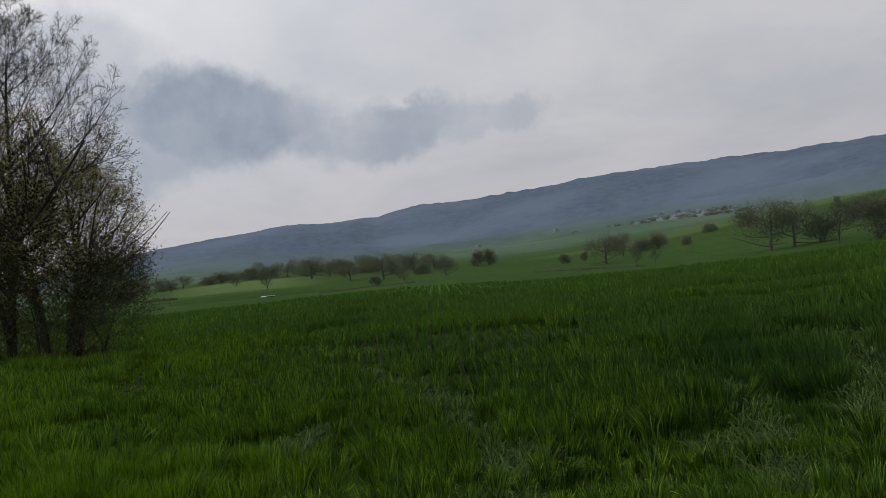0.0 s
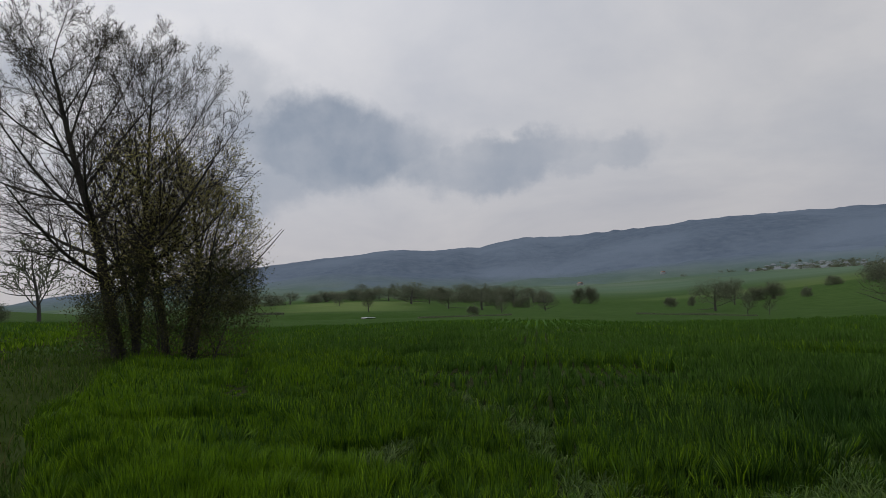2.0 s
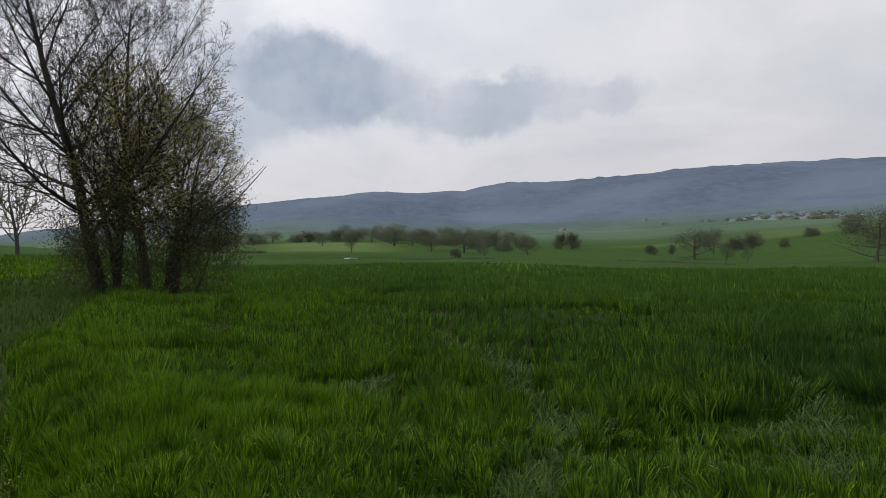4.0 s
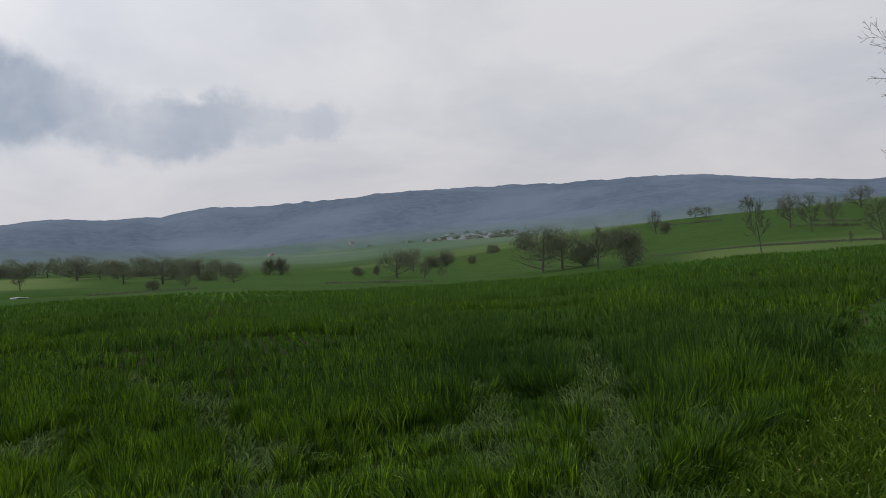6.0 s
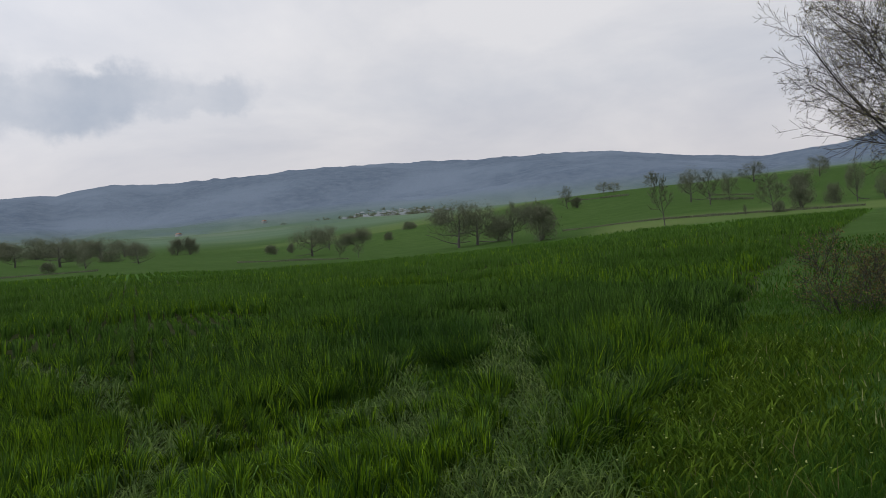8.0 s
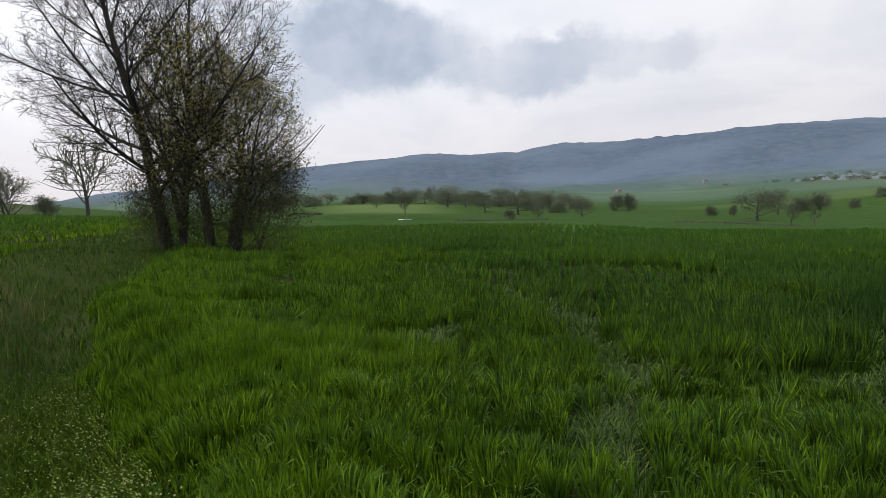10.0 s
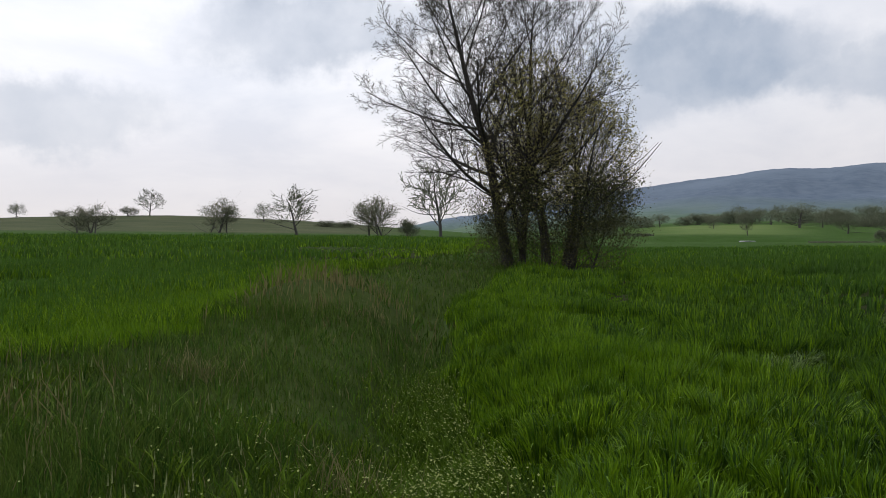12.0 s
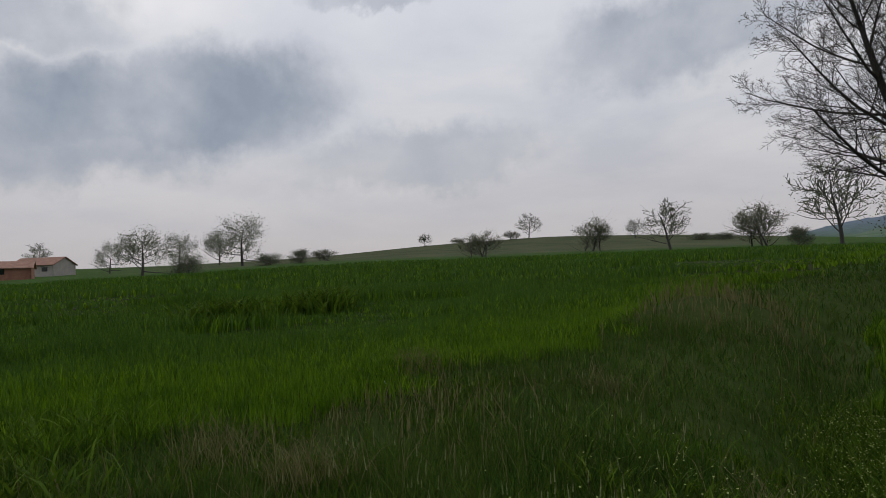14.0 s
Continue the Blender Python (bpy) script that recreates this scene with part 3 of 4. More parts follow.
for az0, az1, r0, r1, count, width in ((-180, 180, 0.4, 1.9, 9000, 0.006), (100, 285, 1.9, 9, 16000, 0.012), (28, 115, 1.6, 5, 44000, 0.006), (28, 115, 5, 11, 36000, 0.011), (25, 60, 11, 30, 18000, 0.022), (29, 47, 30, 82, 14000, 0.07), (-80, -25, 1.6, 6, 36000, 0.006), (-80, -40, 6, 14, 40000, 0.008), (-80, -45, 14, 32, 16000, 0.024)):
    x, y = scatter(az0, az1, r0, r1, count)
    keep = ~in_wheat(x, y) & ~in_left_field(x, y) & (rng.uniform(0, 1, len(x)) > 0.93 * track_mask(x, y) * smooth(14, 10, np.hypot(x, y)))
    x, y = x[keep], y[keep]
    tuft = value_noise(x, y, 0.5, 27) * 0.6 + value_noise(x, y, 1.7, 28) * 0.6
    weedy = (x < -1.0) & (rng.uniform(0, 1, len(x)) < 0.75)
    h = np.where(x > 0, 0.12, np.where(x < -1.0, 0.21, 0.14)) * (0.25 + tuft ** 1.5) * rng.uniform(0.6, 1.4, len(x))
    across = (left_edge(y) - x) / np.maximum(left_edge(y) - strip_edge(y), 1.0)
    h = np.where(weedy & (across < 0.5) & (y > 0.8) & (y < 8), h * 0.7, h)
    hump = np.exp(-(((x + 9.2) / 1.3) ** 2 + ((y - 7.9) / 1.1) ** 2)) + 0.35 * np.exp(-(((x + 6.2) / 0.9) ** 2 + ((y - 1.0) / 0.7) ** 2))
    old = rng.uniform(0, 1, len(x)) < np.clip(0.015 + 1.0 * hump, 0, 0.9)
    for dest, mask, stretch in ((verge, ~old & ~weedy, 1.0), (rank, ~old & weedy, 1.0), (straw, old, 1.7)):
        k = mask.sum()
        dest.append(blades(x[mask], y[mask], h[mask] * stretch, width * rng.uniform(0.6, 1.3, k), h[mask] * np.abs(rng.normal(0.45, 0.3, k)), simple=r0 > 1))
add_stuff("verge_grass", verge, MEADOW, "rough mixed grass on the field verges", "grass")
add_stuff("rank_grass", rank, RANK, "tufted dull olive grass in the weedy ditch strip", "grass")
add_stuff("dry_grass", straw, DRY, "dry brown dead grass on an earth hump", "grass")

# ---- trees ----
def tubes(P0, P1, R0, R1, sides):
    """Tapered tubes from arrays of ends and radii."""
    P0, P1, R0, R1 = np.asarray(P0), np.asarray(P1), np.asarray(R0), np.asarray(R1)
    d = P1 - P0
    d = d / np.maximum(np.linalg.norm(d, axis=1, keepdims=True), 1e-6)
    ref = np.where(np.abs(d[:, 2:3]) > 0.9, [[1.0, 0, 0]], [[0, 0, 1.0]])
    u = np.cross(d, ref)
    u /= np.linalg.norm(u, axis=1, keepdims=True)
    v = np.cross(d, u)
    a = np.arange(sides) * 2 * np.pi / sides
    ring = u[:, None] * np.cos(a)[None, :, None] + v[:, None] * np.sin(a)[None, :, None]
    V = np.concatenate([P0[:, None] + ring * R0[:, None, None], P1[:, None] + ring * R1[:, None, None]], 1)
    i = np.arange(sides)
    F = np.stack([i, (i + 1) % sides, sides + (i + 1) % sides, sides + i], -1)
    return V.reshape(-1, 3), (F[None] + 2 * sides * np.arange(len(P0))[:, None, None]).reshape(-1, 4)


def grow(seed, start, heading, length, radius, levels, up=0.25, wander=0.11, crown_a=1.15, crown_b=0.45):
    """Limbs of a tree. levels: per level of branching (number of children, length ratio, angle, first fraction). Returns the segments by level, and the tips."""
    rnd = random.Random(seed)
    segs = [[] for _ in range(len(levels) + 1)]
    tips = []

    def branch(p, d, length, radius, level):
        n = 8 if level == 0 else (6 if level == 1 else (4 if level == 2 else 2))
        pts, dirs, rad = [p], [d], [radius]
        end_r = max(radius * (0.15 if level == 0 else 0.25), 0.003)
        for k in range(n):
            jig = Vector((rnd.gauss(0, 1), rnd.gauss(0, 1), rnd.gauss(0, 0.7))) * wander * (0.5, 0.8, 0.9, 1.0, 1.0)[level]
            d = (d + jig + Vector((0, 0, up * (0.3, 1.0, 0.5, 0.3, 0.2)[level] / n * 2))).normalized()
            p = p + d * (length / n)
            pts.append(p), dirs.append(d), rad.append(radius + (end_r - radius) * (k + 1) / n)
        for k in range(n):
            segs[level].append((pts[k], pts[k + 1], rad[k], rad[k + 1]))
        if level >= len(levels):
            tips.extend(pts[1:])
            return
        count, ratio, angle, first = levels[level]
        turn = rnd.uniform(0, 6.28)
        for c in range(count):
            f = first + (1 - first) * (c + rnd.uniform(0.1, 0.9)) / count
            k = min(int(f * n), n - 1)
            q = pts[k].lerp(pts[k + 1], f * n - k)
            ax = dirs[k + 1].orthogonal().normalized()
            turn += 2.4 + rnd.uniform(-0.5, 0.5)
            side = Matrix.Rotation(turn, 3, dirs[k + 1]) @ ax
            a = radians(angle) * rnd.uniform(0.75, 1.2) * (1.1 - 0.35 * f)
            nd = (dirs[k + 1] * math.cos(a) + side * math.sin(a)).normalized()
            nl = length * ratio * rnd.uniform(0.7, 1.15) * (crown_a - crown_b * f)
            branch(q, nd, nl, max(rad[k] * (0.44 if level == 0 else 0.55) * (1.0 - 0.2 * f), 0.004), level + 1)
        tips.append(pts[-1])

    branch(Vector(start), Vector(heading).normalized(), length, radius, 0)
    return segs, tips


def leaf_cloud(tips, seed, per_tip, spread, size):
    """Small pointed leaves round the twigs, each a folded pair of triangles."""
    r = np.random.default_rng(seed)
    T = np.repeat(np.array([tuple(t) for t in tips]), per_tip, 0)
    n = len(T)
    c = T + r.normal(0, spread, (n, 3))
    a = r.normal(0, 1, (n, 3))
    a /= np.linalg.norm(a, axis=1, keepdims=True)
    b = np.cross(a, r.normal(0, 1, (n, 3)))
    b /= np.maximum(np.linalg.norm(b, axis=1, keepdims=True), 1e-6)
    nn = np.cross(a, b)
    s = (size * r.uniform(0.5, 1.3, n))[:, None]
    V = np.stack([c - a * s, c + b * s * 0.4 + nn * s * 0.15, c + a * s, c - b * s * 0.4 + nn * s * 0.15], 1)
    F = np.array([[0, 1, 2], [0, 2, 3]])
    return V.reshape(-1, 3), (F[None] + 4 * np.arange(n)[:, None, None]).reshape(-1, 3)


def seg_mesh(name, segs, sides, mat, thin=0.0):
    P0, P1 = np.array([tuple(s[0]) for s in segs]), np.array([tuple(s[1]) for s in segs])
    R0, R1 = np.array([s[2] for s in segs]), np.array([s[3] for s in segs])
    V, F = tubes(P0, P1, np.maximum(R0, thin), np.maximum(R1, thin), sides)
    return smoothed(mesh_of(name, V, F, mat))


def inside_dome(P, dome, seed):
    """Which points lie within a lumpy round crown: dome is its reach sideways, its middle height and its half height."""
    q = (P - np.array([0, 0, dome[1]])) / np.array([dome[0], dome[0], dome[2]])
    r = np.linalg.norm(q, axis=1)
    a, e = np.arctan2(q[:, 1], q[:, 0]), q[:, 2] / np.maximum(r, 1e-6)
    return r < 1.0 + 0.12 * np.sin(3 * a + seed) + 0.10 * np.sin(5 * a - seed * 2 + 4 * e) + 0.08 * np.sin(9 * e + 2 * a)


def tree(name, at, stems, levels, seed, bark, twig, leaf, leaves, thin, label, category="tree", group="", up=0.25, wander=0.11, sides=7, tall=0.0, spread=1.0, crown=(1.15, 0.45), rounded=False):
    """stems: rows of (dx, dy, heading, length, radius). leaves: (per tip, spread, size). rounded: trim the twigs to a dome."""
    base = tagged(new(name), label, category, group)
    base.location = at
    all_tips, fine = [], []
    for k, (dx, dy, heading, length, radius) in enumerate(stems):
        segs, tips = grow(seed + 31 * k, (dx, dy, -0.25), heading, length, radius, levels, up, wander, *crown)
        wood = segs[0] + segs[1]
        part("trunk", seg_mesh("trunk", wood, sides, bark), base)
        fine += [s for lev in segs[2:] for s in lev]
        all_tips += tips
    if rounded:
        T = np.array([tuple(t) for t in all_tips])
        top = np.percentile(T[:, 2], 93)
        dome = (np.percentile(np.hypot(T[:, 0], T[:, 1]), 78), top * rounded, top * (1 - rounded))
        all_tips = [t for t, k in zip(all_tips, inside_dome(T, dome, seed)) if k]
        fine = [f for f, k in zip(fine, inside_dome(np.array([tuple(f[1]) for f in fine]), dome, seed)) if k]
    part("crown", seg_mesh("crown", fine, 3, twig, thin), base)
    if leaves:
        V, F = leaf_cloud(all_tips, seed, *leaves)
        part("foliage", mesh_of("foliage", V, F, leaf), base)
    if tall:
        k = tall / float(np.percentile([t.z for t in all_tips], 99.7))
        base.scale = (k * spread, k * spread, k)
    return base


def put_tree(az, r, sink=0.1):
    x, y = polar(az, r)
    return Vector((x, y, z_at(x, y) - sink))


BIG = ((24, 0.54, 62, 0.19), (12, 0.44, 46, 0.15), (8, 0.46, 48, 0.12), (5, 0.5, 46, 0.1))
# the tall pair at the end of the weedy strip
tree("tall_bare_tree", put_tree(33.2, 26.5), [(0, 0.0, (-0.20, 0.0, 1), 10.6, 0.21)], BIG, 15, BARK, TWIG, BUDS, (1, 0.06, 0.022), 0.0055,
     "tall dark tree with fine bare spring twigs", "tree", "tall trees by the ditch", up=0.26, wander=0.08, tall=14.0, spread=1.1, crown=(1.2, 0.72))
tree("tall_bare_tree", put_tree(32.2, 27.2), [(0, 0, (0.02, 0.05, 1), 9.6, 0.18)], BIG, 26, BARK, TWIG, BUDS, (1, 0.06, 0.022), 0.0055,
     "tall dark tree with fine bare spring twigs", "tree", "tall trees by the ditch", up=0.28, wander=0.08, tall=12.9, spread=0.82, crown=(1.2, 0.65))
SHRUB = ((13, 0.52, 56, 0.26), (8, 0.46, 50, 0.12), (5, 0.5, 50, 0.12), (3, 0.55, 46, 0.1))
tree("budding_tree", put_tree(30.0, 26.2), [(0, 0, (0.04, -0.1, 1), 8.8, 0.13), (0.5, 0.3, (0.22, 0.1, 1), 7.6, 0.11), (-0.7, -0.2, (-0.12, -0.1, 1), 8.0, 0.11), (0.8, -0.1, (0.36, -0.1, 1), 5.8, 0.09), (0.2, 0.6, (0.12, 0.1, 1), 6.6, 0.09), (-0.3, 0.5, (-0.2, 0.2, 1), 5.6, 0.08)], SHRUB, 37, BARK, TWIG, BUDS_GREEN, (3, 0.16, 0.042), 0.005,
     "spreading tree with yellow-green opening buds", "tree", up=0.26, tall=8.9, spread=1.22, rounded=0.5)
tree("undergrowth_shrub", put_tree(30.6, 25.6), [(-1.2, 0, (-0.4, 0, 1), 2.4, 0.05), (0.0, 0, (0.1, -0.2, 1), 3.2, 0.05), (0.9, 0, (0.4, 0, 1), 3.2, 0.05), (1.8, 0.3, (0.3, 0.2, 1), 3.0, 0.05)],
     ((10, 0.6, 55, 0.03), (8, 0.6, 50, 0.1), (6, 0.6, 45, 0.1)), 41, BARK, TWIG, DARK_LEAF, (7, 0.26, 0.045), 0.005, "dense dark undergrowth round the tree feet", "bush")

# the tree and its thicket beside the dirt track
tree("roadside_tree", put_tree(-61.5, 21.5), [(0, 0, (0.03, 0.0, 1), 8.6, 0.20), (-0.2, 0.1, (-0.05, 0.05, 1), 7.0, 0.11)], ((14, 0.74, 72, 0.38), (10, 0.44, 46, 0.15), (8, 0.46, 48, 0.12), (4, 0.5, 46, 0.1)), 53, BARK, TWIG, BUDS_GREEN, (1, 0.07, 0.026), 0.0058,
     "spreading tree with small opening leaves beside the track", "tree", up=0.16, wander=0.08, tall=8.9, spread=0.87, crown=(1.25, 0.6))
for k, (az, r, tall, seed) in enumerate(((-64.6, 23.0, 4.6, 61), (-67.6, 22.4, 5.6, 67), (-71.0, 21.4, 6.4, 71), (-76, 20.5, 6.4, 73))):
    tree("thicket_tree", put_tree(az, r), [(0, 0, (0.1, 0, 1), tall, 0.09), (0.7, 0.3, (-0.1, 0.1, 1), tall * 0.9, 0.07), (-0.7, 0.2, (-0.05, 0.1, 1), tall * 0.8, 0.06)],
         ((9, 0.5, 48, 0.08), (8, 0.5, 45, 0.12), (7, 0.55, 42, 0.1)), seed, BARK, TWIG, BROWN_LEAF if k % 2 == 0 else DARK_LEAF, (2, 0.18, 0.035), 0.006,
         "dense brown and dark green thicket tree by the track", "tree", "thicket by the track", tall=tall)
tree("undergrowth_shrub", put_tree(-64.0, 20.9), [(-0.6, 0, (-0.2, 0, 1), 1.7, 0.04), (0.3, 0, (0.1, -0.2, 1), 2.0, 0.04), (1.4, -0.3, (0.5, 0, 1), 2.0, 0.04), (2.6, -0.8, (0.3, 0.2, 1), 2.0, 0.04)],
     ((10, 0.6, 55, 0.03), (8, 0.6, 50, 0.1), (6, 0.6, 45, 0.1)), 83, BARK, TWIG, DARK_LEAF, (2, 0.12, 0.032), 0.005, "dark shrubs at the foot of the thicket", "bush")
# low brown bush on the verge
tree("verge_bush", put_tree(-59.2, 11.4, 0.05), [(-0.75, 0.1, (-0.35, 0.05, 1), 1.15, 0.018), (-0.2, 0, (-0.1, 0, 1), 0.9, 0.015), (0.3, 0.1, (0.2, 0, 1), 0.95, 0.015), (0.8, 0.0, (0.6, 0, 1), 0.9, 0.015), (0.0, -0.2, (0.3, -0.4, 1), 0.75, 0.012)],
     ((9, 0.6, 55, 0.1), (7, 0.6, 45, 0.1), (5, 0.6, 42, 0.1)), 91, BARK, TWIG, BROWN_LEAF, (2, 0.07, 0.018), 0.003, "low brown bush with small reddish leaves on the verge", "bush", sides=5, tall=1.2, spread=0.95)

# far trees: a few grown forms, each copied at its own size and turn
MID = ((10, 0.58, 55, 0.25), (8, 0.52, 48, 0.15), (6, 0.55, 45, 0.1))


def form(name, label, seed, length, radius, levels, leaf, leaves, category="tree", stems=1, thin=0.018, up=0.2, rounded=0.58):
    rnd = random.Random(seed)
    rows = [(0.35 * k * math.cos(k * 2.1), 0.35 * k * math.sin(k * 2.1), (rnd.uniform(-0.3, 0.3) * (stems > 1), rnd.uniform(-0.3, 0.3) * (stems > 1), 1), length * (1 - 0.08 * k), radius) for k in range(stems)]
    return tree(name, (0, 0, -300), rows, levels, seed, HAZE_BARK, HAZE_TWIG, leaf, leaves, thin, label, category, sides=5, up=up, rounded=rounded)


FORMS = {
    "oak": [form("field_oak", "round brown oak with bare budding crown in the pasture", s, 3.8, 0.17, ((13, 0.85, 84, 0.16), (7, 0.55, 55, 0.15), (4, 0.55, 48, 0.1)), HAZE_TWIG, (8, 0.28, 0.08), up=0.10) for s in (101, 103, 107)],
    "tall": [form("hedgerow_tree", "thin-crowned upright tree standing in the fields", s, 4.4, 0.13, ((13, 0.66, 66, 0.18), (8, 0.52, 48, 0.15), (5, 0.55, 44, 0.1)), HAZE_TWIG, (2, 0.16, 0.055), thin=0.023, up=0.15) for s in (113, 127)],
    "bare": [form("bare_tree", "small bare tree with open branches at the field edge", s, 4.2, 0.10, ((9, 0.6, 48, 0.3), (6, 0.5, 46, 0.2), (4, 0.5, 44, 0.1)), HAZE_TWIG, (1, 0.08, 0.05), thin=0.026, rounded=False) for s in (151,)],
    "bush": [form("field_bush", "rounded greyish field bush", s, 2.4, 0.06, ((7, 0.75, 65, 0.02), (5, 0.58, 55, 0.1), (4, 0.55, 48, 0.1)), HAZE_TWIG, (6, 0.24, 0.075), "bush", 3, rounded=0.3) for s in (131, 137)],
    "dark": [form("dark_bush", "dense dark green leafy tree", s, 3.2, 0.09, ((8, 0.7, 62, 0.05), (6, 0.58, 52, 0.1), (4, 0.55, 48, 0.1)), HAZE_GREEN, (8, 0.26, 0.10), "tree", 2, rounded=0.38) for s in (139,)],
    "pale": [form("grey_willow", "pale grey-green many-stemmed willow bush", s, 4.0, 0.07, ((8, 0.62, 60, 0.05), (6, 0.52, 48, 0.1), (5, 0.55, 44, 0.1)), HAZE_PALE, (3, 0.2, 0.055), "bush", 4, rounded=0.4) for s in (149,)],
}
SIZES = {}
for kind, forms in FORMS.items():
    for fm in forms:
        co = np.concatenate([np.array([v.co for v in c.data.vertices]) for c in fm.children])
        SIZES[fm.name] = (np.percentile(co[:, 2], 99.5), np.percentile(np.abs(co[:, :2]), 98) * 2)
placed = {}


def far_tree(kind, az, r, tall, wide, group):
    forms = FORMS[kind]
    k = placed.get(kind, 0)
    placed[kind] = k + 1
    fm = forms[k % len(forms)]
    h, w = SIZES[fm.name]
    ob = fm if k < len(forms) else copy_thing(fm, Matrix.Identity(4))
    sx = 1.08 * wide / w
    ob.matrix_basis = Matrix.LocRotScale(put_tree(az, r), Euler((0, 0, (k * 137.5 % 360) / 57.3)), (sx, sx, tall / h))
    tagged(ob, group=group)


# kind, bearing, distance, height, width
PASTURE = [
    ("dark", -10.7, 179, 2.7, 3.0), ("dark", -12.3, 179, 2.6, 1.9), ("oak", -14.0, 136, 6.1, 7.5), ("oak", -15.4, 170, 6.2, 5.1), ("bare", -16.3, 101, 2.8, 2.9),
    ("bare", -17.8, 102, 2.3, 2.2), ("bush", -18.3, 191, 4.6, 5.0), ("bush", -16.8, 190, 3.8, 5.7), ("bush", -20.4, 181, 2.5, 2.6), ("bush", -22.1, 242, 3.1, 5.0),
    ("oak", -26.3, 102, 7.2, 6.5), ("oak", -27.9, 103, 6.5, 6.1), ("bush", -29.6, 105, 4.5, 4.3), ("tall", -30.8, 94, 5.8, 3.7), ("dark", -33.2, 91, 5.3, 4.2),
    ("bush", -25.0, 225, 4.6, 9.1), ("bush", -31.9, 154, 4.5, 6.4),
]
KNOLL = [
    ("tall", 23.3, 152, 6.2, 3.5), ("bush", 24.6, 135, 4.3, 4.1), ("oak", 16.5, 187, 3.1, 3.0), ("tall", 14.1, 136, 4.1, 2.7), ("oak", 14.7, 320, 7.7, 6.8),
    ("bush", 16.4, 320, 4.2, 10.4), ("bush", 18.7, 250, 3.3, 6.0), ("oak", 13.2, 320, 6.6, 6.9), ("oak", 11.9, 320, 7.5, 7.4), ("oak", 10.5, 198, 6.6, 9.9),
    ("oak", 7.4, 155, 4.2, 5.1), ("oak", 4.6, 149, 6.0, 8.2), ("dark", 5.2, 106, 1.6, 1.9), ("oak", 2.9, 118, 2.9, 2.7), ("oak", 1.9, 218, 6.7, 10.8),
    ("oak", 0.3, 252, 6.2, 9.1), ("oak", -0.7, 146, 4.4, 4.5), ("oak", 6.2, 320, 7.5, 9.6), ("oak", 3.3, 320, 6.7, 10.6), ("bush", 8.5, 320, 6.1, 10.7),
    ("dark", -3.4, 251, 6.0, 4.8), ("dark", -4.4, 252, 6.4, 5.2), ("oak", 0.7, 320, 4.8, 7.9),
]
HEDGE = [("bush", 22.0, 230, 4.2, 8.0), ("oak", 20.5, 240, 4.6, 6.0), ("bush", 26.0, 215, 4.5, 8.0), ("oak", 27.5, 205, 5.0, 7.0), ("bush", 6.0, 240, 4.2, 8.0), ("oak", 9.0, 205, 4.2, 5.0), ("bush", 3.8, 200, 4.2, 6.0), ("bush", 1.2, 180, 3.2, 5.0), ("oak", 12.4, 240, 5.0, 7.0),
         ("bush", 17.4, 262, 4.4, 9.0), ("bush", 15.4, 270, 5.0, 9.0), ("bush", 13.8, 262, 5.2, 9.0), ("bush", 10.6, 262, 5.6, 10.0), ("bush", 8.0, 255, 5.4, 10.0), ("bush", 5.0, 262, 5.4, 10.0), ("bush", 2.6, 255, 5.2, 9.0), ("bush", -0.6, 262, 4.4, 8.0), ("bush", 24.0, 240, 4.6, 9.0)]
RISE = [
    ("tall", -35.5, 176, 6.1, 3.5), ("dark", -36.3, 175, 2.9, 2.6), ("oak", -38.5, 227, 3.8, 4.1), ("oak", -39.3, 223, 3.5, 4.0), ("tall", -42.5, 222, 5.5, 5.4),
    ("bare", -43.2, 89, 6.5, 3.4), ("oak", -45.2, 146, 7.1, 4.4), ("tall", -46.6, 135, 6.8, 3.4), ("oak", -48.0, 142, 5.8, 3.1), ("oak", -49.8, 200, 5.7, 6.5),
    ("tall", -51.1, 95, 5.1, 3.2), ("bush", -51.5, 94, 1.6, 1.4), ("bush", -53.1, 99, 3.6, 2.9), ("bush", -55.0, 103, 2.9, 2.2), ("oak", -56.5, 103, 5.5, 2.1),
    ("oak", -54.2, 197, 5.5, 5.5), ("tall", -49.1, 93, 1.6, 0.6), ("oak", -58.2, 106, 3.4, 2.5), ("bush", -53.0, 162, 3.4, 4.8),
]
SKYLINE = [
    ("dark", 81.1, 107, 2.3, 3.0), ("pale", 78.9, 140, 2.5, 5.9), ("oak", 70.5, 222, 4.3, 4.1), ("pale", 67.8, 250, 2.9, 5.4), ("pale", 65.9, 100, 3.9, 5.5),
    ("pale", 63.1, 222, 3.1, 5.1), ("tall", 61.7, 229, 8.3, 7.1), ("pale", 56.7, 108, 5.3, 5.7), ("oak", 53.1, 201, 5.5, 5.6), ("tall", 50.6, 100, 7.1, 6.2),
    ("bush", 47.9, 178, 1.8, 6.5), ("bush", 46.5, 177, 1.9, 5.1), ("pale", 43.8, 97, 5.9, 6.9), ("dark", 41.4, 93, 2.6, 2.7), ("tall", 38.6, 98, 11.1, 9.1),
]
FARMYARD = [
    ("tall", 99.8, 250, 8.8, 6.9), ("oak", 95.3, 139, 6.1, 4.8), ("oak", 93.2, 96, 6.4, 5.7), ("oak", 90.4, 121, 6.4, 5.7), ("bush", 89.9, 95, 2.6, 4.2),
    ("oak", 85.6, 137, 10.1, 9.2), ("oak", 87.3, 175, 9.0, 6.6), ("bush", 83.4, 109, 2.0, 4.2),
]
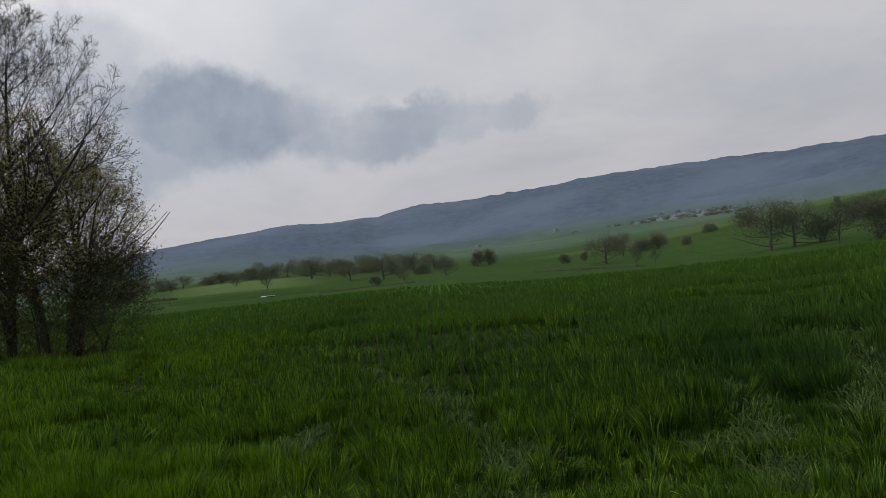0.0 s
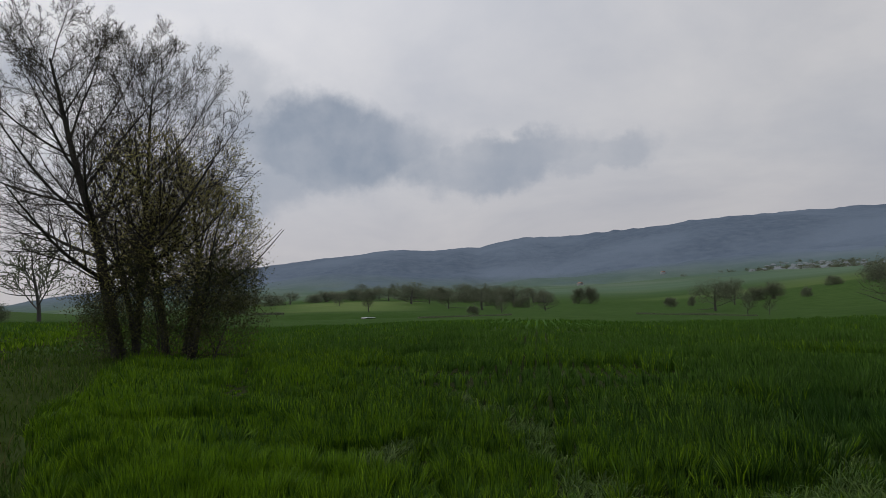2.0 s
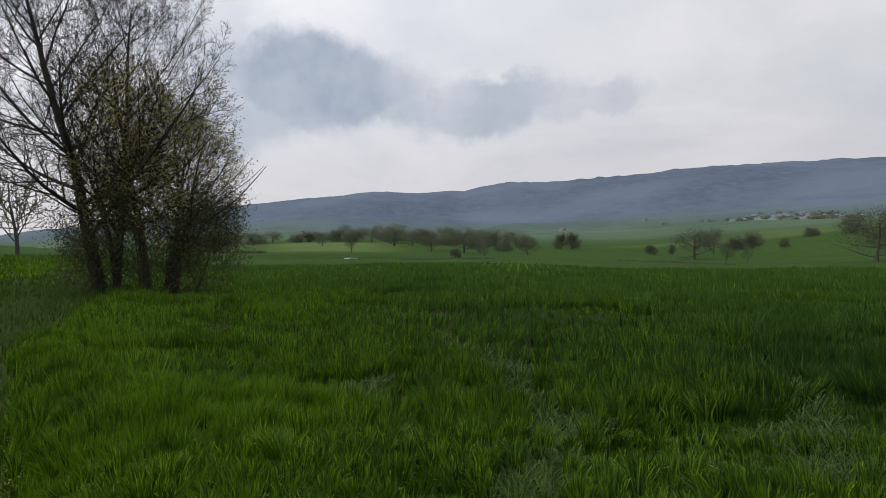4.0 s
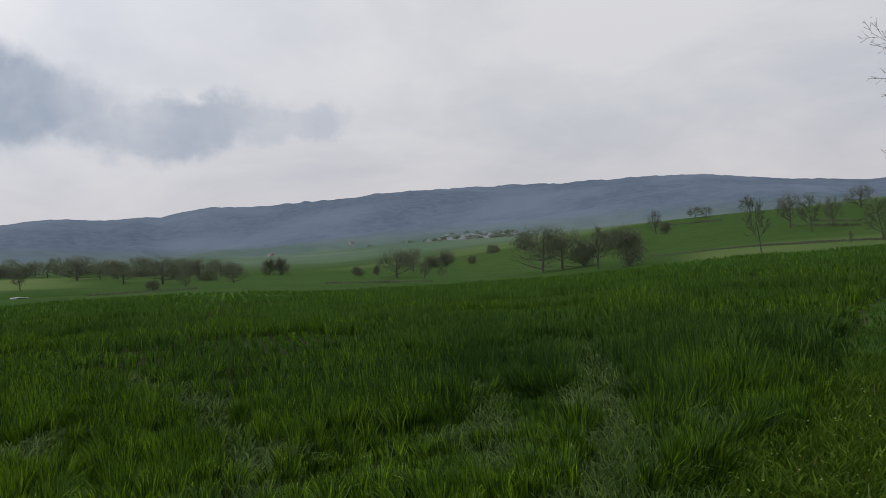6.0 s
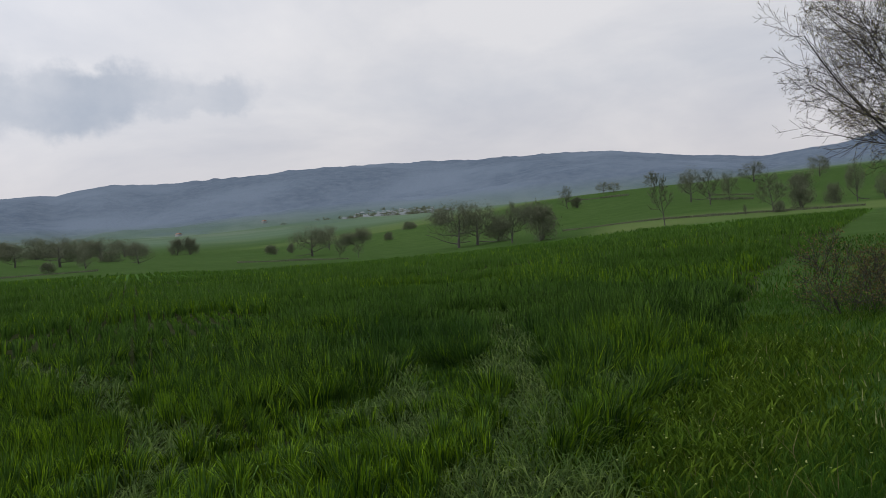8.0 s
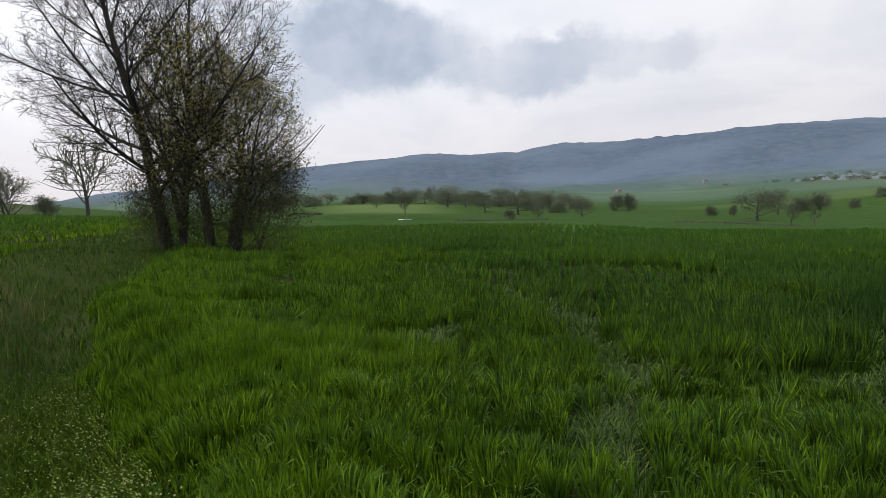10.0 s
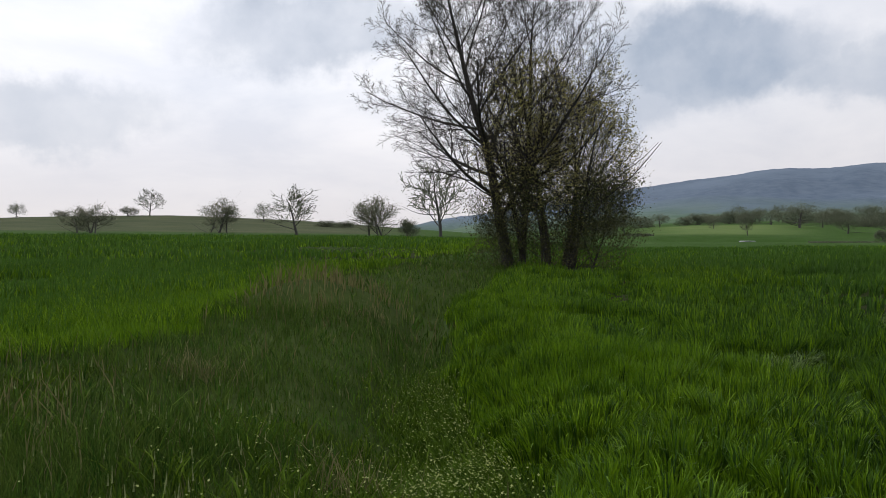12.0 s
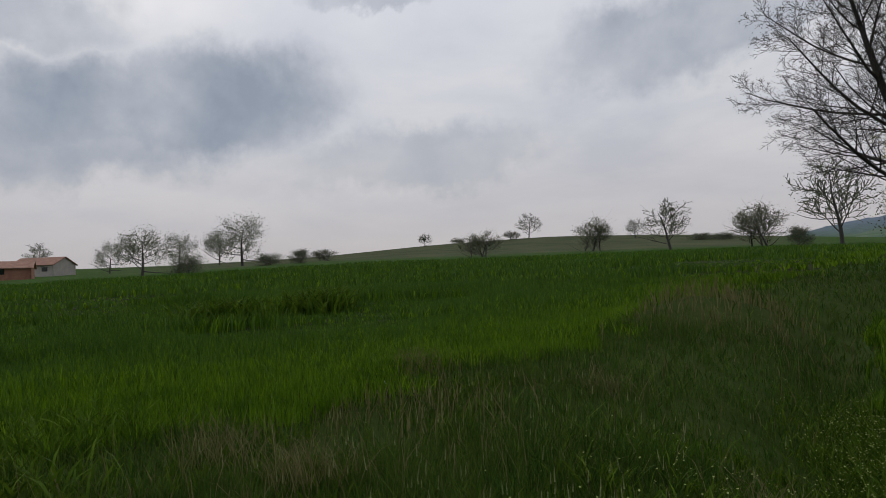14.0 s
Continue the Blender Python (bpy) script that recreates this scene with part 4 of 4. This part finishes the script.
for rows, group in ((PASTURE, "pasture trees"), (KNOLL, "trees round the knoll"), (HEDGE, "far hedge trees"), (RISE, "trees on the rise"), (SKYLINE, "skyline trees"), (FARMYARD, "farmyard trees")):
    for row in rows:
        far_tree(*row, group)

# ---- buildings and car ----
def plain(name, col, col2, scale=2.0, rough=0.85, spec=0.2, metal=0.0, bump=0.2):
    m, n, l, b = material(name, rough, spec)
    f = noisefac(n, l, scale, 0.3, 0.7, 6)
    l.new(mixc(n, l, f, col, col2), b.inputs["Base Color"])
    b.inputs["Metallic"].default_value = metal
    bumped(n, l, b, f, bump, 0.02)
    return m


BRICK = plain("red_brick_wall", (0.23, 0.11, 0.08), (0.32, 0.17, 0.12), 1.5)
ROOF = plain("weathered_red_tiles", (0.22, 0.12, 0.09), (0.33, 0.2, 0.15), 1.2)
PALE_WALL = plain("grey_plaster", (0.35, 0.32, 0.3), (0.45, 0.42, 0.4), 1.0)
STONE = plain("pale_stone", (0.5, 0.5, 0.47), (0.65, 0.64, 0.6), 12.0)
CAR_PAINT = plain("white_car_paint", (0.7, 0.71, 0.72), (0.76, 0.77, 0.78), 2.0, 0.25, 0.5, 0.0, 0.0)
CAR_GLASS = plain("dark_car_glass", (0.01, 0.012, 0.015), (0.015, 0.018, 0.02), 2.0, 0.08, 0.5, 0.0, 0.0)
RUBBER = plain("tyre_rubber", (0.02, 0.02, 0.02), (0.03, 0.03, 0.03), 8.0)
STEEL = plain("steel_rim", (0.45, 0.45, 0.46), (0.5, 0.5, 0.5), 8.0, 0.35, 0.5, 0.9, 0.0)


def box_mesh(name, x0, x1, y0, y1, z0, z1, mat, bevel=0.0):
    bm = bmesh.new()
    bmesh.ops.create_cube(bm, size=1)
    for v in bm.verts:
        v.co = ((x0 + x1) / 2 + v.co.x * (x1 - x0), (y0 + y1) / 2 + v.co.y * (y1 - y0), (z0 + z1) / 2 + v.co.z * (z1 - z0))
    if bevel:
        bmesh.ops.bevel(bm, geom=bm.edges[:], offset=bevel, segments=2, affect="EDGES")
    me = bpy.data.meshes.new(name)
    bm.to_mesh(me)
    bm.free()
    me.materials.append(mat)
    return me


def prism(name, outline, half, mat, bevel=0.0):
    """An outline in x and z, drawn out along y to both sides."""
    bm = bmesh.new()
    rows = [[bm.verts.new((x, s * half, z)) for x, z in outline] for s in (-1, 1)]
    bm.faces.new(rows[0])
    bm.faces.new(rows[1][::-1])
    for i in range(len(outline)):
        j = (i + 1) % len(outline)
        bm.faces.new((rows[0][j], rows[0][i], rows[1][i], rows[1][j]))
    if bevel:
        bmesh.ops.bevel(bm, geom=bm.edges[:], offset=bevel, segments=2, affect="EDGES")
    bmesh.ops.recalc_face_normals(bm, faces=bm.faces)
    me = bpy.data.meshes.new(name)
    bm.to_mesh(me)
    bm.free()
    me.materials.append(mat)
    return me


def barn(az, r, length, depth, eaves, ridge, turn, wall_mat, label):
    """A long low farm building: walls, two roof slopes with an overhang, dark openings in the front."""
    b = tagged(new("farm_building"), label, "building", "farm buildings")
    x, y = polar(az, r)
    b.matrix_basis = pose(x, y, z_at(x, y) - 0.1, 0, 0, turn)
    for nm, c in (("front_wall", (-length / 2, length / 2, -depth / 2, -depth / 2 + 0.3)), ("back_wall", (-length / 2, length / 2, depth / 2 - 0.3, depth / 2))):
        part(nm, box_mesh(nm, *c, -0.5, eaves, wall_mat), b)
    for s in (-1, 1):
        gable = [(-depth / 2, -0.5), (depth / 2, -0.5), (depth / 2, eaves), (0, ridge - 0.1), (-depth / 2, eaves)]
        g = part("gable_wall", prism("gable_wall", gable, 0.15, wall_mat), b)
        g.matrix_basis = pose(s * (length / 2 - 0.16), 0, 0, 0, 0, 90)
        w, rise = depth / 2 + 0.35, ridge - eaves
        slope = math.hypot(w, rise * w / (depth / 2))
        k = part("roof_slope", box_mesh("roof_slope", -length / 2 - 0.3, length / 2 + 0.3, 0, slope, -0.06, 0.06, ROOF), b)
        k.matrix_basis = pose(0, 0, ridge, 0, 0, 90 + 90 * s) @ pose(0, 0, 0, -math.degrees(math.atan2(rise, depth / 2)))
    for i in range(3):
        part("window", box_mesh("window", -length * 0.3 + i * length * 0.3 - 0.6, -length * 0.3 + i * length * 0.3 + 0.6, -depth / 2 - 0.03, -depth / 2 + 0.05, 0.9, 1.7, CAR_GLASS), b)


barn(105.0, 122, 20.0, 6.0, 1.9, 2.9, 96, BRICK, "long low brick barn with weathered red tile roof")
barn(99.6, 150, 9.0, 6.0, 2.2, 3.6, 60, PALE_WALL, "grey farm shed with tiled gable roof")


def car(az, r, turn):
    c = tagged(new("parked_car"), "white hatchback with dark windows behind the crop", "car")
    x, y = polar(az, r)
    c.matrix_basis = pose(x, y, z_at(x, y), 0, 0, turn)
    body = [(-2.0, 0.3), (2.0, 0.3), (2.08, 0.55), (2.0, 0.82), (1.05, 0.95), (-1.95, 0.98), (-2.08, 0.6)]
    part("body", prism("body", body, 0.84, CAR_PAINT, 0.05), c)
    cabin = [(1.1, 0.93), (0.35, 1.40), (-1.5, 1.42), (-1.98, 0.95)]
    part("windows", prism("windows", cabin, 0.72, CAR_GLASS, 0.03), c)
    part("roof", prism("roof", [(0.4, 1.38), (0.2, 1.47), (-1.4, 1.49), (-1.6, 1.40)], 0.70, CAR_PAINT, 0.02), c)
    for px in (-1.25, 1.3):
        for s in (-1, 1):
            bm = bmesh.new()
            bmesh.ops.create_cone(bm, cap_ends=True, segments=20, radius1=0.31, radius2=0.31, depth=0.2)
            me = bpy.data.meshes.new("wheel")
            bm.to_mesh(me)
            bm.free()
            me.materials.append(RUBBER)
            w = part("wheel", me, c)
            w.matrix_basis = pose(px, s * 0.76, 0.31, 90)
            bm = bmesh.new()
            bmesh.ops.create_cone(bm, cap_ends=True, segments=16, radius1=0.2, radius2=0.18, depth=0.22)
            me = bpy.data.meshes.new("rim")
            bm.to_mesh(me)
            bm.free()
            me.materials.append(STEEL)
            part("rim", me, w)


car(13.9, 112, 55)

# ---- herbs, flowers and stones near the path ----
def herb_patch(cx, cy, sx, sy, count, tall, turn=0.0):
    u, v = rng.normal(0, 1, count) * sx, rng.normal(0, 1, count) * sy
    return cx + u * math.cos(turn) - v * math.sin(turn), cy + u * math.sin(turn) + v * math.cos(turn), tall * rng.uniform(0.5, 1.2, count)


def flower_heads(x, y, z, size):
    """White flowers: five petals round a centre, slightly cupped."""
    n = len(x)
    a = rng.uniform(0, 6.28, n)[:, None] + np.arange(10)[None] * 2 * np.pi / 10
    q = size[:, None] * np.where(np.arange(10) % 2 == 0, 1.0, 0.55)[None]
    tilt = rng.normal(0, 0.35, (n, 2))
    px, py = np.cos(a) * q, np.sin(a) * q
    V = np.empty((n, 11, 3), np.float32)
    V[:, 0] = np.stack([x, y, z], -1)
    V[:, 1:, 0], V[:, 1:, 1] = x[:, None] + px, y[:, None] + py
    V[:, 1:, 2] = z[:, None] + px * tilt[:, :1] + py * tilt[:, 1:] + size[:, None] * 0.25
    k = np.arange(10)
    F = np.stack([np.zeros(10, int), 1 + k, 1 + (k + 1) % 10], -1)
    return V.reshape(-1, 3), (F[None] + 11 * np.arange(n)[:, None, None]).reshape(-1, 3)


def leaf_tufts(x, y, tall, width):
    n = len(x)
    return blades(x, y, tall, width, tall * rng.uniform(0.4, 1.1, n))


herb_geo, flower_geo = [], []
for cx, cy, sx, sy, count, turn in ((-2.75, 3.2, 0.28, 0.42, 1200, 0.6), (-3.9, 4.7, 0.35, 0.8, 1100, 0.75), (-4.9, 5.6, 0.35, 0.6, 500, 0.7), (-3.2, 2.2, 0.6, 0.6, 250, 0.0)):
    x, y, h = herb_patch(cx, cy, sx, sy, count, 0.22, turn)
    keep = ~in_wheat(x, y)
    x, y, h = x[keep], y[keep], h[keep]
    z = ground_z(x, y)
    flower_geo.append(flower_heads(x, y, z + h, rng.uniform(0.006, 0.010, len(x))))
    herb_geo.append(leaf_tufts(np.repeat(x, 4) + rng.normal(0, 0.05, len(x) * 4), np.repeat(y, 4) + rng.normal(0, 0.05, len(x) * 4), np.repeat(h, 4) * 0.85, rng.uniform(0.006, 0.016, len(x) * 4)))
for cx, cy, sx, sy, count in ((3.6, 3.2, 0.5, 0.5, 500), (4.8, 4.0, 0.6, 0.5, 400), (6.5, 5.2, 0.7, 0.5, 400)):
    x, y, h = herb_patch(cx, cy, sx, sy, count * 5, 0.14)
    herb_geo.append(leaf_tufts(x, y, h, rng.uniform(0.008, 0.02, len(x))))
    flower_geo.append(flower_heads(x[:count // 6], y[:count // 6], ground_z(x[:count // 6], y[:count // 6]) + 0.12, rng.uniform(0.006, 0.011, count // 6)))
for cx, cy, sx, sy, count in ((-18.3, 2.6, 0.45, 0.4, 700), (-17.0, 0.2, 0.4, 0.5, 500), (-19.6, 3.2, 0.4, 0.3, 300)):
    x, y, h = herb_patch(cx, cy, sx, sy, count, 0.6)
    herb_geo.append(leaf_tufts(x, y, h, rng.uniform(0.03, 0.07, len(x))))
for cx, cy, sx, sy, count in ((-6.7, -1.5, 0.35, 0.3, 260), (-6.2, -2.0, 0.35, 0.25, 220), (-5.0, -1.7, 0.3, 0.3, 200), (-7.2, -2.4, 0.3, 0.3, 160)):
    x, y, h = herb_patch(cx, cy, sx, sy, count, 0.24)
    herb_geo.append(leaf_tufts(x, y, h, rng.uniform(0.012, 0.028, len(x))))
x, y = scatter(-78, -28, 2.0, 11.0, 26000)
keep = ~in_wheat(x, y) & (track_mask(x, y) < 0.4) & (rng.uniform(0, 1, len(x)) < smooth(0.35, 0.6, value_noise(x, y, 0.7, 41)))
herb_geo.append(blades(x[keep], y[keep], rng.uniform(0.02, 0.09, keep.sum()), rng.uniform(0.008, 0.022, keep.sum()), rng.uniform(0.02, 0.07, keep.sum()), simple=True))
x, y = scatter(38, 112, 1.8, 7.0, 16000)
keep = ~in_wheat(x, y) & ~in_left_field(x, y) & (rng.uniform(0, 1, len(x)) < smooth(0.45, 0.7, value_noise(x, y, 0.6, 42)))
herb_geo.append(blades(x[keep], y[keep], rng.uniform(0.03, 0.14, keep.sum()), rng.uniform(0.008, 0.02, keep.sum()), rng.uniform(0.02, 0.09, keep.sum()), simple=True))
add_stuff("herb_leaves", herb_geo, HERB, "low leafy green herbs and weeds on the verges", "herbs")
add_stuff("white_flowers", flower_geo, PETAL, "small white wildflowers among the herbs", "flowers")


def spikes(x, y, tall):
    """Upright pale flower spikes: a thin stem and a tapering head of small florets."""
    n = len(x)
    z = ground_z(x, y)
    lean = rng.normal(0, 0.06, (n, 2))
    foot = np.stack([x, y, z], -1)
    mid = foot + np.stack([lean[:, 0] * tall, lean[:, 1] * tall, tall * 0.55], -1)
    top = foot + np.stack([lean[:, 0] * tall * 1.6, lean[:, 1] * tall * 1.6, tall], -1)
    stem = tubes(foot, mid, np.full(n, 0.003), np.full(n, 0.003), 3)
    T = []
    for k in range(7):
        a, b = mid + (top - mid) * k / 7, mid + (top - mid) * (k + 0.9) / 7
        T.append(tubes(a, b, np.full(n, 0.0075 * (1 - k / 9)), np.full(n, 0.003 * (1 - k / 9)), 6))
    return stem, T


sx_, sy_ = [], []
for cx, cy, a, b, count in ((-4.1, 1.5, 0.7, 0.7, 90), (-3.2, 0.8, 0.5, 0.6, 40), (-5.0, 0.6, 0.8, 0.6, 40), (-5.2, 2.6, 0.8, 0.8, 40), (6.6, 3.2, 0.7, 0.4, 40), (7.8, 3.8, 0.8, 0.4, 16), (5.6, 2.6, 0.6, 0.4, 16)):
    x, y, _ = herb_patch(cx, cy, a, b, count, 1.0)
    sx_.append(x), sy_.append(y)
sx_, sy_ = np.concatenate(sx_), np.concatenate(sy_)
keep = ~in_wheat(sx_, sy_)
sx_, sy_ = sx_[keep], sy_[keep]
stem, heads = spikes(sx_, sy_, rng.uniform(0.12, 0.21, len(sx_)))
add_stuff("flower_spike_stems", [stem], HERB, "thin green stems of the flower spikes", "flowers")
add_stuff("flower_spikes", heads, SPIKE, "pale cream upright flower spikes in the verge", "flowers")


# tangles of dry stalks in the weedy strip
tangle = []
for cx, cy, count in ((-4.5, -0.1, 220), (-5.4, -0.5, 140), (-7.3, 1.7, 160), (-3.2, 2.6, 120), (-5.9, 3.2, 120)):
    x, y, h = herb_patch(cx, cy, 0.22, 0.18, count, 0.3)
    tangle.append(blades(x, y, h, rng.uniform(0.003, 0.007, count), h * rng.uniform(0.3, 1.1, count)))
add_stuff("dry_stalks", tangle, DRY, "tangled dry brown stalks among the weeds", "grass")


def stone(az, r, size, label):
    bm = bmesh.new()
    bmesh.ops.create_icosphere(bm, subdivisions=3, radius=1)
    off = Vector((az, r, 0))
    for v in bm.verts:
        v.co *= 1 + 0.35 * noise.noise(v.co * 1.6 + off)
        v.co = Vector((v.co.x * size, v.co.y * size * 0.7, v.co.z * size * 0.5))
    me = bpy.data.meshes.new("stone")
    bm.to_mesh(me)
    bm.free()
    me.materials.append(STONE)
    x, y = polar(az, r)
    ob = tagged(new("stone", me), label, "stone", "pale stones")
    ob.location = (x, y, z_at(x, y) + size * 0.25)


stone(80.0, 7.2, 0.06, "small pale stone lying in the rough grass")
stone(-65.3, 12.6, 0.08, "pale stone lying on the grass verge")
stone(-67.0, 11.0, 0.045, "small pale stone by the dirt track")

# ---- hedges and ditches that part the fields on the rise ----
def hedge_line(az0, az1, rad0, rad1, count, tall, width):
    k = rng.uniform(0, 1, count)
    a = np.radians(az0 + (az1 - az0) * k)
    q = rad0 + (rad1 - rad0) * k + rng.normal(0, 0.5, count)
    x, y = -np.sin(a) * q, np.cos(a) * q
    h = tall * rng.uniform(0.4, 1.1, count) * (0.5 + value_noise(x, y, 4.0, 51))
    return blades(x, y, h, np.full(count, width), h * rng.uniform(0.2, 0.6, count), simple=True)


hedges = [hedge_line(-35.0, -46.0, 107, 98, 2600, 0.22, 0.10), hedge_line(-46.0, -57.0, 98, 94, 2600, 0.26, 0.10),
          hedge_line(-35.5, -40.5, 205, 198, 700, 0.5, 0.2), hedge_line(-46.5, -49.7, 162, 152, 400, 0.4, 0.2), hedge_line(-46.5, -49.7, 149, 141, 400, 0.4, 0.2),
          hedge_line(10.0, 2.0, 98, 104, 1100, 0.22, 0.12), hedge_line(-8.0, -17.0, 118, 100, 1200, 0.28, 0.12), hedge_line(24.0, 21.0, 128, 126, 500, 0.6, 0.2)]
add_stuff("field_hedges", hedges, HAZE_GREEN, "low dark hedges and ditch banks between the fields", "hedge")

# ---- the stony slope and hamlet under the mountain ----
def on_slope(az, r):
    a = np.radians(az)
    x, y = -np.sin(a) * r, np.cos(a) * r
    return x, y, np.maximum(mountain_z(x, y), np.where(r < 950, ground_z(x, y), -1e3))


def boulders(n):
    x, y, z = on_slope(rng.normal(-22.0, 2.4, n), rng.uniform(990, 1520, n))
    s = rng.uniform(1.2, 4.2, n)
    c = np.array([[-1, -1, 0], [1, -1, 0], [1, 1, 0], [-1, 1, 0], [-0.6, -0.5, 1], [0.5, -0.6, 1], [0.6, 0.5, 1], [-0.5, 0.6, 1]])
    V = c[None] * s[:, None, None] * np.array([1.5, 1.0, 0.9]) * rng.uniform(0.7, 1.3, (n, 8, 3)) + np.stack([x, y, z - 0.6], -1)[:, None]
    F = np.array([[0, 1, 5, 4], [1, 2, 6, 5], [2, 3, 7, 6], [3, 0, 4, 7], [4, 5, 6, 7]])
    return V.reshape(-1, 3), (F[None] + 8 * np.arange(n)[:, None, None]).reshape(-1, 4)


# grey rock with the bluish haze of distance in its colour
ROCK = plain("haze_tinted_grey_rock", (0.18, 0.21, 0.22), (0.25, 0.275, 0.285), 0.3, 0.95, 0.0)
add_stuff("rock_outcrops", [boulders(240)], ROCK, "pale grey rocks strewn over a far hillside", "rocks")
shrub_az, shrub_r = rng.normal(-22.5, 3.2, 260), rng.uniform(960, 1550, 260)
x, y, z = on_slope(shrub_az, shrub_r)
cx = np.repeat(np.stack([x, y, z + 1.5], -1), 40, 0) + rng.normal(0, 1, (260 * 40, 3)) * np.array([2.6, 2.6, 1.4])
add_stuff("hillside_scrub", [leaf_cloud(cx, 5, 1, 0.3, 1.3)], HAZE_GREEN, "dark scrub scattered over the far stony hillside", "scrub")
# white walls greyed in colour for the haze in front of them
HAZE_WALL = plain("haze_greyed_white_walls", (0.30, 0.32, 0.33), (0.36, 0.37, 0.38), 0.3, 0.9, 0.0)


def hamlet_house(az, r, w):
    x, y, z = on_slope(np.array([az]), np.array([float(r)]))
    h = tagged(new("hamlet_house"), "small whitewashed house in the far hamlet", "house", "hamlet houses")
    h.matrix_basis = pose(float(x[0]), float(y[0]), float(z[0]) - 1.0, 0, 0, az * 3 % 60)
    part("wall", box_mesh("wall", -w / 2, w / 2, -3, 3, 0, 5.0, HAZE_WALL), h)
    part("roof", prism("roof", [(-w / 2 - 0.3, 5.0), (w / 2 + 0.3, 5.0), (0, 7.0)], 3.4, ROOF), h)


for az, r, w in ((-25.4, 1240, 9), (-25.9, 1260, 8), (-26.4, 1245, 10), (-26.9, 1280, 8), (-27.6, 1250, 9), (-28.2, 1270, 8), (-10.2, 1500, 9), (-3.6, 1150, 10), (7.6, 1400, 9), (-33.2, 1300, 10)):
    hamlet_house(az, r, w)
